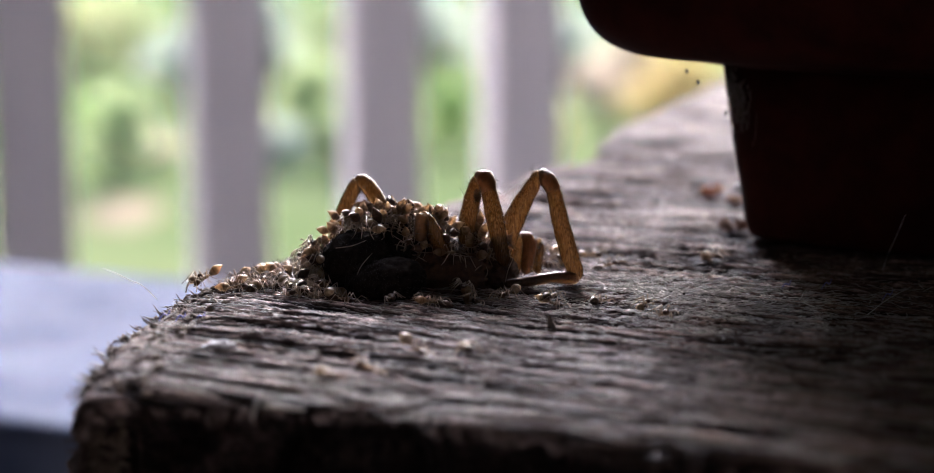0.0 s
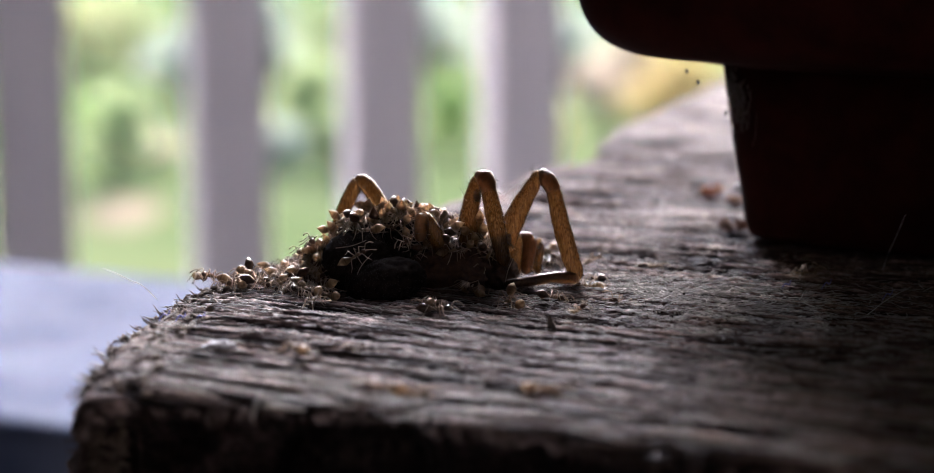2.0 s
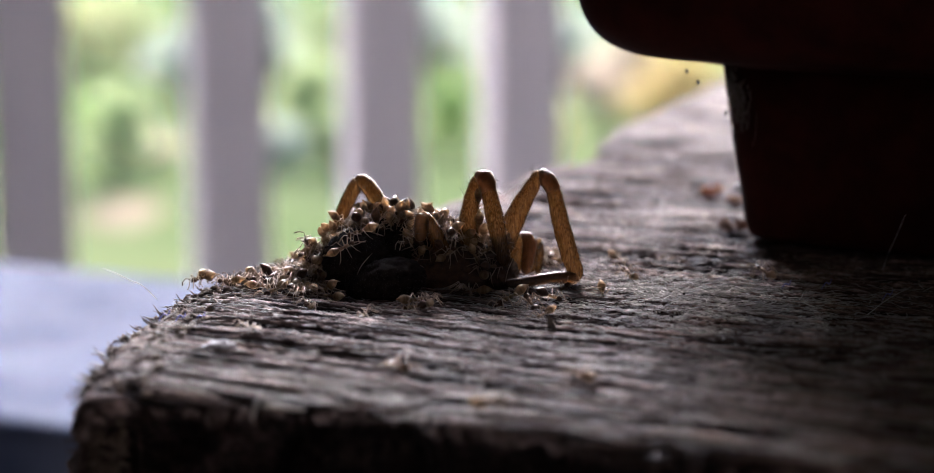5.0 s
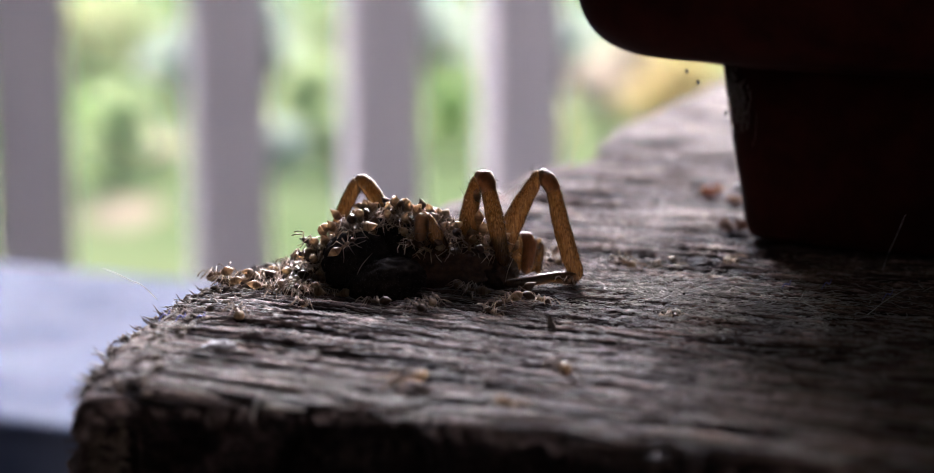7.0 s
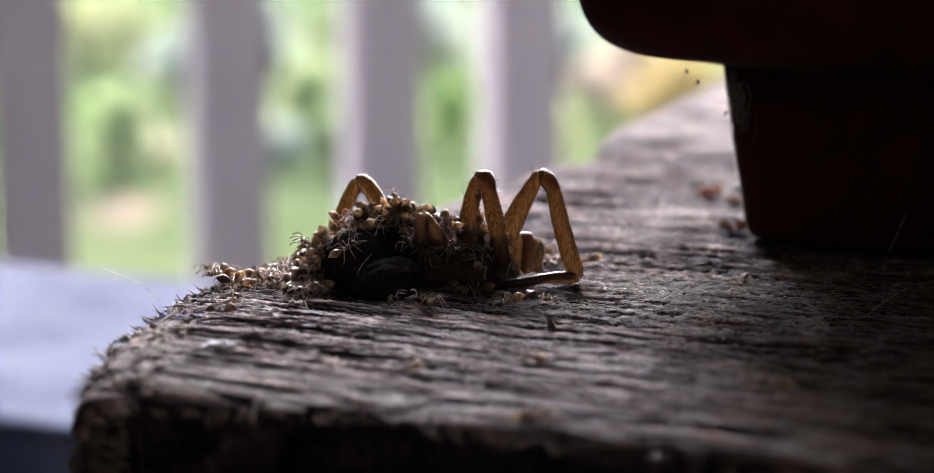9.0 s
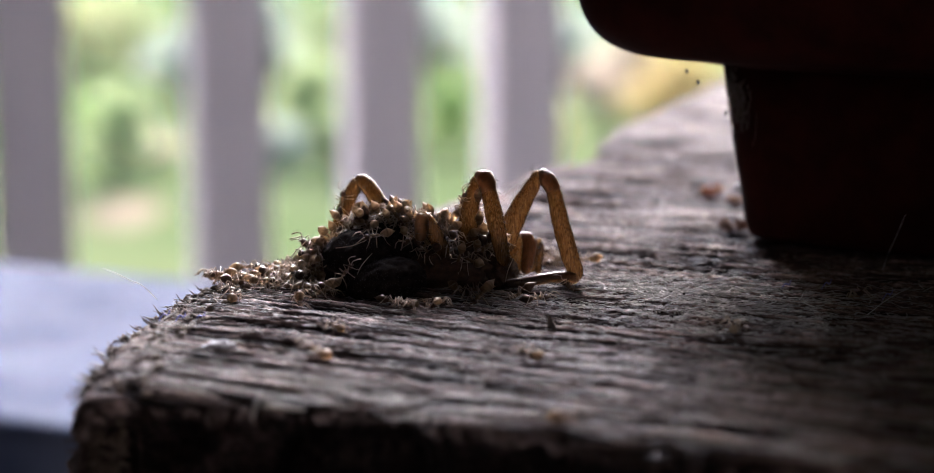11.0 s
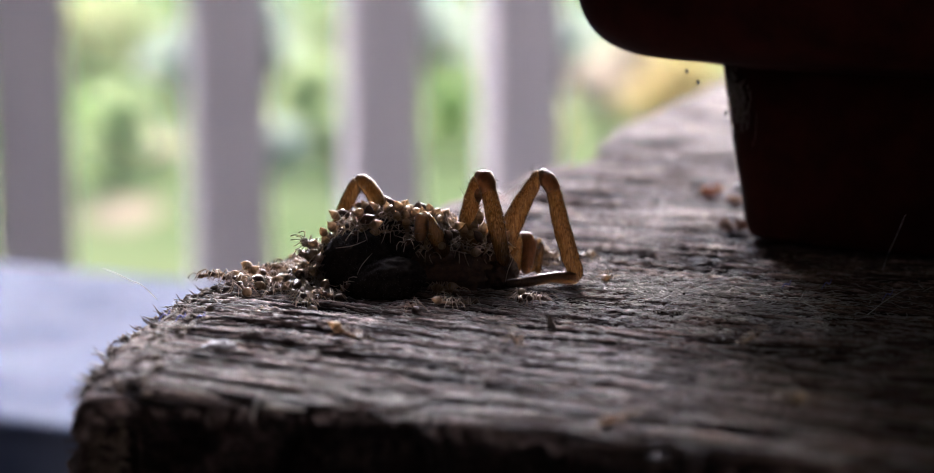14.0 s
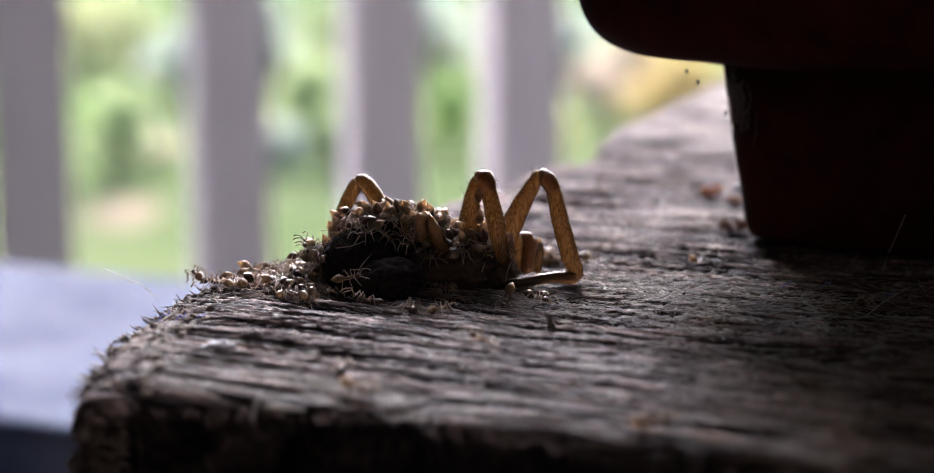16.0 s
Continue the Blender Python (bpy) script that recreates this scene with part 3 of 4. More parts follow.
def build_garden():
    build_ground()

    def spot(x, depth):
        return Vector(((x - 784) / FOCAL * depth, depth + EYE.y, LAND))

    # a bed of pale sand in the lawn
    bed = Shape()
    bed.egg((0, 0, 0), (0.17, 0.40, 0.035), 10, 28, None, 0.25, 2.0, 3.0)
    ob = part("sand_bed", bed, SAND)
    ob.location = spot(198, 7.78) + Vector((0, 0, -0.02))
    tagged(ob, "low mound of dry pale sand in the lawn", "sand bed")
    rows = [("full green garden shrub", LEAF, 190, 8.6, 0.19, 0.42, 1300, 0.045),
            ("dark green garden shrub", LEAF_DARK, 170, 9.8, 0.14, 0.23, 900, 0.045),
            ("pale variegated garden shrub", LEAF_PALE, 290, 11.2, 0.16, 0.44, 1100, 0.045),
            ("yellow-green leafy garden shrub", LEAF_LIME, 150, 12.4, 0.34, 0.63, 1600, 0.045),
            ("full green garden shrub", LEAF, 225, 12.7, 0.16, 0.49, 900, 0.045),
            ("dusty tan garden shrub", LEAF_ROSE, 245, 9.0, 0.12, 0.13, 600, 0.045),
            ("full green garden shrub", LEAF, 520, 9.5, 0.18, 0.50, 1300, 0.045),
            ("full green garden shrub", LEAF, 565, 8.6, 0.11, 0.29, 1000, 0.045),
            ("pale variegated garden shrub", LEAF_PALE, 455, 12.1, 0.17, 0.54, 1100, 0.045),
            ("pale variegated garden shrub", LEAF_PALE, 470, 8.8, 0.10, 0.24, 800, 0.045),
            ("full green garden shrub", LEAF, 545, 11.8, 0.15, 0.56, 900, 0.045),
            ("pale variegated garden shrub", LEAF_PALE, 735, 12.7, 0.24, 0.53, 1300, 0.045),
            ("dark green garden shrub", LEAF_DARK, 750, 9.2, 0.12, 0.38, 1000, 0.045),
            ("full green garden shrub", LEAF, 640, 10.5, 0.20, 0.47, 1100, 0.045),
            ("pale variegated garden shrub", LEAF_PALE, 950, 12.1, 0.23, 0.54, 1300, 0.045),
            ("dusty tan garden shrub", LEAF_ROSE, 1010, 10.5, 0.17, 0.32, 900, 0.045),
            ("golden yellow leafy garden shrub", LEAF_GOLD, 1135, 10.0, 0.31, 0.40, 2000, 0.045),
            ("yellow-green leafy garden shrub", LEAF_LIME, 915, 9.2, 0.16, 0.23, 900, 0.045),
            ("full green garden shrub", LEAF, 1235, 11.0, 0.16, 0.37, 900, 0.045),
            ("dusty tan garden shrub", LEAF_ROSE, 1060, 11.8, 0.23, 0.39, 1000, 0.045)]
    for k, (label, mat, x, depth, wide, high, leaves, leaf) in enumerate(rows):
        build_bush(label, mat, spot(x, depth), wide, high, leaves, leaf, 40 + k)
    # a tall hedge closes the garden
    for k in range(13):
        build_bush(("tall green hedge shrub", "tall yellow-green hedge shrub", "tall pale variegated hedge shrub", "tall green hedge shrub")[k % 4], (LEAF, LEAF_LIME, LEAF_PALE, LEAF)[k % 4], spot(-380 + 190 * k, 26 + (k * 7 % 5) * 0.5), 1.2, 2.0, 1300, 0.16, 80 + k, "hedge_bush")


build_garden()

# ---- the dead spider ----
# centre and half sizes in mm
LUMPS = [
    ("abdomen", (-11.8, 137, 2.52), (4.0, 4.6, 3.5), HIDE),
    ("carapace", (-8.64, 132.5, 1.23), (4.3, 3.6, 2.5), HIDE),
    ("abdomen_ridge", (-7.58, 140, 3.62), (5.6, 4.0, 3.2), HIDE),
    ("thorax", (-1.38, 138.51, 1.74), (6.2, 4.4, 3.1), BROWN_HIDE),
    ("thorax_end", (3.27, 137.51, 1.34), (2.3, 3.0, 1.9), BROWN_HIDE),
]
BODY = [(name, Vector(c) * 0.001, Vector(r) * 0.001, mat) for name, c, r, mat in LUMPS]


def pile_height(x, y):
    """Height of spider or plank under the place (x, y)."""
    z = plank_height(x, y)
    for _, c, r, _ in BODY:
        q = 1 - ((x - c.x) / r.x) ** 2 - ((y - c.y) / r.y) ** 2
        if q > 0:
            z = max(z, c.z + r.z * math.sqrt(q))
    return z


def leg_tubes(limbs, steps=6, sides=14):
    """The segments of one leg along one smooth line: for each its mesh, line and radii."""
    pts, wide, ends = [], [], []
    for line, radii, _ in limbs:
        radii = np.interp(np.linspace(0, 1, len(line)), np.linspace(0, 1, len(radii)), radii)
        for p, r in zip(line, radii):
            p = Vector(p)
            if pts and (p - pts[-1]).length < 0.75:
                wide[-1] = max(wide[-1], r)
                continue
            pts.append(p)
            wide.append(float(r))
        ends.append(len(pts) - 1)
    line = curve_through([p * 0.001 for p in pts], steps)
    rr = np.interp(np.arange(len(line)) / steps, np.arange(len(pts)), wide) * 1.14 * (1 + 0.03 * np.sin(np.arange(len(line)) * 1.7))
    for e in ends[:-1]:
        rr[e * steps] *= 0.92
    made, start = [], 0
    for e in ends:
        stop = e * steps
        seg, radii = line[start:stop + 1], list(rr[start:stop + 1])
        tip, wid = list(seg), list(radii)
        if start == 0:
            back = (seg[0] - seg[1]).normalized()
            tip, wid = [seg[0] + back * radii[0] * 0.001 * k for k in (0.95, 0.7)] + tip, [radii[0] * 0.15, radii[0] * 0.7] + wid
        if e == ends[-1]:
            on = (seg[-1] - seg[-2]).normalized()
            tip, wid = tip + [seg[-1] + on * radii[-1] * 0.001 * k for k in (0.7, 0.95)], wid + [radii[-1] * 0.7, radii[-1] * 0.15]
        made.append((Shape().tube(tip, [r * 0.001 for r in wid], sides, 1.0, False), seg, radii))
        start = stop
    return made


def build_spider():
    spider = tagged(new("dead_spider"), "dead spider, black hairy body with amber translucent bent legs", "spider")
    rng = random.Random(9)
    hair = Shape()
    for k, (name, c, r, mat) in enumerate(BODY):
        part(name, Shape().egg(c, r, 40, 60, Matrix.Rotation(radians(-16 if k == 1 else 0), 3, "Y"), 0.09 if k < 2 else 0.16, 5.5, k * 3.1), mat, spider)
        for h in range(2400 if k < 3 else 1000):
            d = Vector((rng.gauss(0, 1), rng.gauss(0, 1), rng.gauss(0, 1))).normalized()
            if d.z < -0.6:
                continue
            p = c + Vector((d.x * r.x, d.y * r.y, d.z * r.z))
            size = rng.uniform(0.10, 0.26) * 0.001 * (2.2 if rng.random() < 0.03 else 1)
            way = (d + Vector((rng.gauss(0.25, 0.35), rng.gauss(0, 0.35), rng.gauss(0.2, 0.3)))).normalized()
            hair.tube([p, p + way * size * 0.6, p + way * size + Vector((0, 0, -0.1 * size))], [0.000014, 0.000011, 0.000004], 3)
    part("body_hair", hair, BRISTLE, spider, kind="stuff")
    # each leg: two or three limbs with joints between them
    legs = [
        [([(-14.81, 144, 3.9), (-13.64, 144.49, 7.12), (-12.57, 144.77, 9.36), (-12.08, 144.97, 10.14)], (0.55, 0.72, 0.7, 0.55), LEG),
         ([(-12.18, 144.97, 10.14), (-11.41, 144.57, 10.15), (-10.26, 143.58, 8.89), (-8.63, 141.99, 6.46)], (0.45, 0.75, 0.82, 0.75), LEG)],
        [([(0.3, 137.5, 3.71), (0.1, 138.2, 6.19), (0.59, 138.99, 9.36), (1.19, 139.49, 11.43)], (0.95, 0.98, 0.8, 0.45), LEG),
         ([(1.09, 139.49, 11.43), (1.98, 138.49, 11.45), (2.39, 137.5, 10.07)], (0.45, 0.85, 0.72), JOINT),
         ([(2.49, 137.2, 9.78), (3.09, 136, 7), (3.89, 135, 3.21)], (0.78, 0.86, 0.62), LEG)],
        [([(4.04, 139.5, 3.91), (5.42, 139.99, 7.37), (7.1, 140.49, 10.32), (7.99, 140.78, 11.7)], (1.0, 1.02, 0.75, 0.45), LEG),
         ([(7.89, 140.78, 11.7), (8.79, 139.99, 11.03), (9.4, 139.39, 9.9)], (0.45, 0.82, 0.7), JOINT),
         ([(9.5, 139.19, 9.65), (10.2, 138.4, 6.49), (11.19, 137.8, 3.02), (11.68, 137.51, 0.94)], (0.74, 0.86, 0.88, 0.72), LEG),
         ([(11.78, 137.51, 0.94), (9.04, 136.21, 1.03), (6.47, 135.2, 0.82), (4.29, 134.5, 0.71)], (0.5, 0.5, 0.5, 0.4), LEG_DARK)],
        [([(5.11, 140.01, 1.26), (5.5, 141, 3.42), (5.99, 141.2, 4.4)], (0.7, 0.9, 0.6), LEG),
         ([(5.99, 141.2, 4.5), (6.77, 141, 3.91), (6.49, 140.01, 1.26)], (0.6, 0.8, 0.55), JOINT)],
        [([(7.19, 144.52, 0.4), (7.38, 145.01, 2.34), (7.95, 145.5, 3.22)], (0.4, 0.5, 0.4), LEG),
         ([(7.86, 145.5, 3.22), (8.14, 145.51, 2.25), (7.95, 145.02, 0.11)], (0.4, 0.45, 0.3), LEG)],
        [([(-2.59, 135.5, 4.1), (-3.6, 135, 6.3), (-4.71, 134.5, 7.8)], (0.75, 0.8, 0.72), LEG),
         ([(-4.61, 134.5, 8.1), (-5.22, 134, 8.01), (-4.93, 133, 6.2)], (0.5, 0.72, 0.6), JOINT)],
    ]
    for limbs in legs:
        first = None
        for (limb, pts, rr), (_, _, mat) in zip(leg_tubes(limbs), limbs):
            ob = part("leg" if first is None else "leg_segment", limb, mat, first or spider,
                      "dark red-brown leg joint" if mat is JOINT else "")
            if mat in (LEG, LEG_DARK, JOINT):
                bristles = Shape()
                for k in range(230):
                    i = rng.randrange(1, len(pts))
                    d = Vector((rng.gauss(0, 1), rng.gauss(0, 1), rng.gauss(0, 1))).normalized()
                    way = (pts[i] - pts[i - 1]).normalized()
                    d = (d - way * d.dot(way)).normalized()
                    p = pts[i] + d * rr[i] * 0.00095
                    size = rng.uniform(0.15, 0.5) * 0.001 * (2.2 if rng.random() < 0.12 else 1)
                    tip = (d + way * rng.uniform(0.6, 2.2)).normalized()
                    bristles.tube([p, p + tip * size * 0.6, p + tip * size], [0.000018, 0.000013, 0.000004], 3)
                part("bristles", bristles, BRISTLE, ob if first is None else first, kind="stuff")
            if first is None:
                first = ob
    return spider


build_spider()


# ---- ants ----
def ant_model(label, group, skin, tail_skin):
    """One ant, about 3.3 mm long, facing +x, standing on z = 0."""
    mm = 0.00140
    ant = tagged(new("ant"), label, "ant", group)
    head = Shape().egg((0.80 * mm, 0, 0.42 * mm), (0.27 * mm, 0.24 * mm, 0.20 * mm), 8, 12)
    for side in (1, -1):
        head.tube([Vector((1.00, 0.10 * side, 0.36)) * mm, Vector((1.16, 0.07 * side, 0.32)) * mm, Vector((1.19, -0.01 * side, 0.31)) * mm],
                  [0.05 * mm, 0.035 * mm, 0.01 * mm], 5)
    mid = Shape().egg((0.33 * mm, 0, 0.43 * mm), (0.26 * mm, 0.16 * mm, 0.17 * mm), 7, 10)
    mid.egg((-0.02 * mm, 0, 0.40 * mm), (0.22 * mm, 0.12 * mm, 0.13 * mm), 7, 10)
    mid.egg((-0.27 * mm, 0, 0.38 * mm), (0.06 * mm, 0.07 * mm, 0.11 * mm), 5, 7)
    tail = Shape()
    lean = Matrix.Rotation(radians(8), 3, "Y")
    tail.egg((-0.90 * mm, 0, 0.46 * mm), (0.66 * mm, 0.36 * mm, 0.33 * mm), 14, 14, lean)
    for k, p in enumerate(tail.v):
        # bands and a pointed tip
        u = (p.x / mm + 0.90) / 0.61
        g = 1 + 0.03 * math.sin(u * 9) - 0.92 * max(0, -u - 0.02) ** 1.2 - 0.3 * max(0, u - 0.3)
        tail.v[k] = Vector((p.x, p.y * g, 0.46 * mm + (p.z - 0.46 * mm) * g))
    part("head", head, skin, ant)
    part("thorax", mid, ANT_TAN, ant)
    gaster = part("abdomen", tail, tail_skin, ant)
    part("crop", Shape().egg((-0.72 * mm, 0, 0.45 * mm), (0.34 * mm, 0.22 * mm, 0.20 * mm), 8, 8), CROP, gaster)
    for side in (1, -1):
        for k, (x, reach, ahead) in enumerate(((0.42, 0.54, 0.42), (0.22, 0.66, 0.05), (0.05, 0.70, -0.52))):
            hip = Vector((x, 0.10 * side, 0.34)) * mm
            knee = Vector((x + ahead * 0.60, reach * 0.72 * side, 0.80)) * mm
            shin = Vector((x + ahead * 1.15, reach * 1.22 * side, 0.22)) * mm
            toe = Vector((x + ahead * 1.60, reach * 1.48 * side, 0.02)) * mm
            leg = Shape().tube([v - hip for v in (hip, hip * 0.5 + knee * 0.5, knee, shin, toe)],
                               [0.034 * mm, 0.046 * mm, 0.038 * mm, 0.032 * mm, 0.018 * mm], 5)
            ob = part("leg", leg, ANT_LIMB, ant)
            ob.location = hip
        feeler = Shape().tube([Vector(v) * mm for v in ((0, 0, 0), (0.26, 0.26 * side, 0.26), (0.58, 0.36 * side, 0.10), (0.82, 0.32 * side, -0.14))],
                              [0.034 * mm, 0.036 * mm, 0.042 * mm, 0.050 * mm], 5)
        ob = part("antenna", feeler, ANT_LIMB, ant)
        ob.location = Vector((0.98, 0.10 * side, 0.50)) * mm
    return ant


def stand_pose(x, y, yaw, field, sink=0.0):
    """The pose of an ant on the surface under (x, y), leaning with the slope."""
    e = 0.0005
    gx = (field(x + e, y) - field(x - e, y)) / (2 * e)
    gy = (field(x, y + e) - field(x, y - e)) / (2 * e)
    g = math.hypot(gx, gy)
    if g > 1.1:
        gx, gy = gx * 1.1 / g, gy * 1.1 / g
    up = Vector((-gx, -gy, 1)).normalized()
    ahead = Vector((math.cos(yaw), math.sin(yaw), 0))
    ahead = (ahead - up * ahead.dot(up)).normalized()
    side = up.cross(ahead)
    m = Matrix((ahead, side, up)).transposed().to_4x4()
    m.translation = Vector((x, y, field(x, y))) - up * sink
    return m


ANT = ant_model("small dark brown ant with pale thin legs, feeding on the spider", "ants feeding on the spider", ANT_DARK, ANT_DARK)
TAN_ANT = ant_model("small tan ant with pale thin legs, feeding on the spider", "ants feeding on the spider", ANT_DARK, ANT_AMBER)
ANTS = []          # each feeding ant with its rows
ROVERS = []        # each ant that walks about on the plank, with its rows
rng_ants = random.Random(17)


def another(m):
    ob = copy_thing(TAN_ANT if rng_ants.random() < 0.78 else ANT, m)
    size = rng_ants.uniform(0.88, 1.12)
    ob.scale = (size, size, size)
    return ob


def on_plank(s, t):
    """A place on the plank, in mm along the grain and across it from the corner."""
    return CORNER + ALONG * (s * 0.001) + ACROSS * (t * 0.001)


def roam(x, y, reach, field, bow=0.0):
    """Rows of an ant that stays about one place: it turns, shifts and now and then moves over."""
    rng = rng_ants
    rows, yaw, t = [], rng.uniform(-3.1, 3.1), 0.0
    cx, cy = x, y
    while True:
        rows.append((min(t, 16.0), stand_pose(cx, cy, yaw, field) @ pose(0, 0, 0.0003 * (bow > 0), 0, bow + rng.gauss(0, 2), 0)))
        if t >= 16.0:
            return rows
        t += rng.uniform(0.3, 0.8)
        if rng.random() < 0.14:
            cx, cy = x + rng.gauss(0, reach), y + rng.gauss(0, reach)
        yaw += max(-1.2, min(1.2, rng.gauss(0, 0.22)))
        cx += rng.gauss(0, 0.00007)
        cy += rng.gauss(0, 0.00007)


def settle_ants():
    """Ants that feed on the body and round it."""
    rng, places, count = rng_ants, [], 0
    while count < 68:
        name, c, r, _ = BODY[rng.choice((0, 2, 2, 2, 2, 3, 3, 3, 4))]
        a, q = rng.uniform(0, 6.28), math.sqrt(rng.random()) * 0.95
        x, y = c.x + r.x * q * math.cos(a), c.y + r.y * q * math.sin(a)
        z = pile_height(x, y)
        if z < 0.0035 or y < 0.1350 or (y < 0.1372 and rng.random() < 0.5):
            continue
        places.append((x, y, 0.0005))
        count += 1
    # a few on the near side of the thorax
    for k in range(4):
        places.append((rng.uniform(-5.5, 2.8) * 0.001, rng.uniform(134.6, 136.6) * 0.001, 0.0004))
    # heaps at the head end, before and behind the body
    for (s, t), spread_s, spread_t, n in (((9.1, 45.7), 2.2, 2.4, 18), ((12.5, 39.7), 2.4, 1.0, 12), ((5.0, 50), 2.5, 3.5, 6),
                                          ((22, 37.9), 5.0, 0.7, 4), ((30, 65.7), 1.6, 2.5, 9), ((33.6, 45.1), 3.5, 1.0, 4), ((3.5, 43.8), 1.6, 2.5, 4)):
        for k in range(n):
            for tries in range(30):
                ss, tt = rng.gauss(s, spread_s), rng.gauss(t, spread_t)
                p = on_plank(ss, tt)
                steep = pile_height(p.x, p.y) - plank_height(p.x, p.y) > 0.0008 and t < 46.2
                if ss > float(left_rim(np.array([tt / 1000]))[0]) * 1000 + 1.5 and not steep:
                    break
            places.append((p.x, p.y, 0.0010))
    for x, y, reach in places:
        rows = roam(x, y, reach, pile_height, rng.uniform(15, 75) if reach < 0.0008 else rng.uniform(-4, 14))
        ANTS.append((another(rows[0][1]), rows))
    # the thick of the heap at the head end: ants over one another
    for k in range(30):
        d = Vector((rng.gauss(0, 1), rng.gauss(0, 1), rng.gauss(0, 1))).normalized() * rng.random() ** 0.4
        x, y = -16.6 + 2.6 * d.x, 137.6 + 3.0 * d.y
        z = max(0.15, 1.9 + 2.2 * d.z - 0.35 * max(0, -15.5 - x))
        rows, t, yaw, lean = [], 0.0, rng.uniform(0, 360), rng.gauss(0, 28)
        while True:
            m = Matrix.Translation(Vector((x + rng.gauss(0, 0.05), y + rng.gauss(0, 0.05), z)) * 0.001)
            rows.append((min(t, 16.0), m @ pose(0, 0, 0, lean * 0.5 + rng.gauss(0, 5), lean + rng.gauss(0, 5), yaw)))
            if t >= 16.0:
                break
            t += rng.uniform(0.4, 1.0)
            yaw += max(-60, min(60, rng.gauss(0, 14)))
        ANTS.append((another(rows[0][1]), rows))
    # ants that cling head down to the body and inside the bent leg: place in mm, turn and pitch
    for x, y, z, yaw, pitch in ((-8.9, 139, 7.27, 20, 78), (-6.47, 139.49, 7.37, 160, 74), (-4, 139.5, 7.07, 60, 60), (-12.48, 138.2, 5.89, 200, 20),
                                (-11.7, 138, 6.79, 100, 30), (-13.74, 139, 6.19, 10, 35), (-14.38, 137.5, 5.1, 40, 50), (-2.67, 138.5, 6.39, 250, 30),
                                (-1.99, 137, 5.6, 190, 15), (1.14, 137.99, 8.87, 90, 80), (1.24, 137.3, 6.59, 80, 85),
                                (1.79, 136.8, 5.4, 100, 60), (-7.73, 138, 6.89, 300, 25), (-10.68, 142.49, 7.04, 0, 8), (-15.42, 138.4, 3.81, 20, 60),
                                (-15.95, 137.51, 2.33, 10, 70), (-5.3, 134.5, 5.6, 210, 35)):
        rows, t = [], 0.0
        while True:
            m = Matrix.Translation(Vector((x, y, z - 0.5 * (pitch > 50))) * 0.001) @ pose(0, 0, 0, rng.gauss(0, 3), pitch + rng.gauss(0, 4), yaw + rng.gauss(0, 8))
            rows.append((min(t, 16.0), m))
            if t >= 16.0:
                break
            t += rng.uniform(0.6, 1.4)
        ANTS.append((copy_thing(TAN_ANT, rows[0][1]), rows))


def climb(stops):
    """An ant that climbs about on the spider: seconds, place in mm, turn and pitch."""
    rows = [(t, Matrix.Translation(Vector((x, y, z)) * 0.001) @ pose(0, 0, 0, 0, pitch, yaw)) for t, x, y, z, yaw, pitch in stops]
    ob = another(rows[0][1])
    tagged(ob, "small dark ant climbing on the dead spider", group="ants climbing on the spider")
    ROVERS.append((ob, rows))


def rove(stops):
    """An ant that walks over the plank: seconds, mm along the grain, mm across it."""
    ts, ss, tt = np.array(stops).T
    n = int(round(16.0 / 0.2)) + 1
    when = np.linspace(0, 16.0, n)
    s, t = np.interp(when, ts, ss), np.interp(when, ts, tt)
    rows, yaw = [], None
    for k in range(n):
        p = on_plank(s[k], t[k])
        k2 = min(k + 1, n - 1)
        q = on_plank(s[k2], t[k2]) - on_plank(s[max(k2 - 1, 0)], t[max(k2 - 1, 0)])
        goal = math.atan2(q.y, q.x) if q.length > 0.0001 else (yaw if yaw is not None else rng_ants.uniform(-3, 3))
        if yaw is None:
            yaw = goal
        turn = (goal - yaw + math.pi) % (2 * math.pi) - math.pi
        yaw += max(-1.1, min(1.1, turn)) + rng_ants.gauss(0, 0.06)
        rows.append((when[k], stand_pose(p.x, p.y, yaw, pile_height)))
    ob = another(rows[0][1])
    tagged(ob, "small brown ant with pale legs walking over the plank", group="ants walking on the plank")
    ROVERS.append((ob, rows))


settle_ants()
# up the bent legs and over the top of the heap, and down again
climb([(0, -12.34, 139.5, 6.58, 40, 20), (4, -12.05, 139.4, 6.78, 70, 15), (6.5, -11.35, 139.5, 6.97, 110, 10), (10, -12.98, 140.99, 6.57, 120, -20), (10.8, -13.69, 143.19, 7.14, 90, -60),
       (11.3, -13.42, 144.08, 8.89, 30, -78), (11.8, -13.18, 144.18, 9.37, 30, -78), (12.5, -13.68, 143.29, 7.33, 40, -40), (13.2, -12.98, 140.99, 6.57, 10, 0), (16, -12.24, 139.6, 6.78, -20, 15)])
climb([(0, -3.17, 138.8, 7.38, 100, 20), (0.6, -2.97, 138.9, 7.18, 60, 15), (4, -2.57, 138.8, 6.58, 20, 15), (9, -2.18, 138.6, 6.39, 10, 0), (10.8, -0.59, 138.4, 7.58, 10, -60),
       (11.3, 0.2, 138.89, 9.66, 10, -75), (11.8, 0.1, 138.79, 9.36, 20, -75), (12.4, -2.08, 138.2, 7.88, 30, -30), (13.4, -2.57, 138.4, 6.59, 60, 0), (16, -2.97, 138.6, 6.58, 90, 10)])
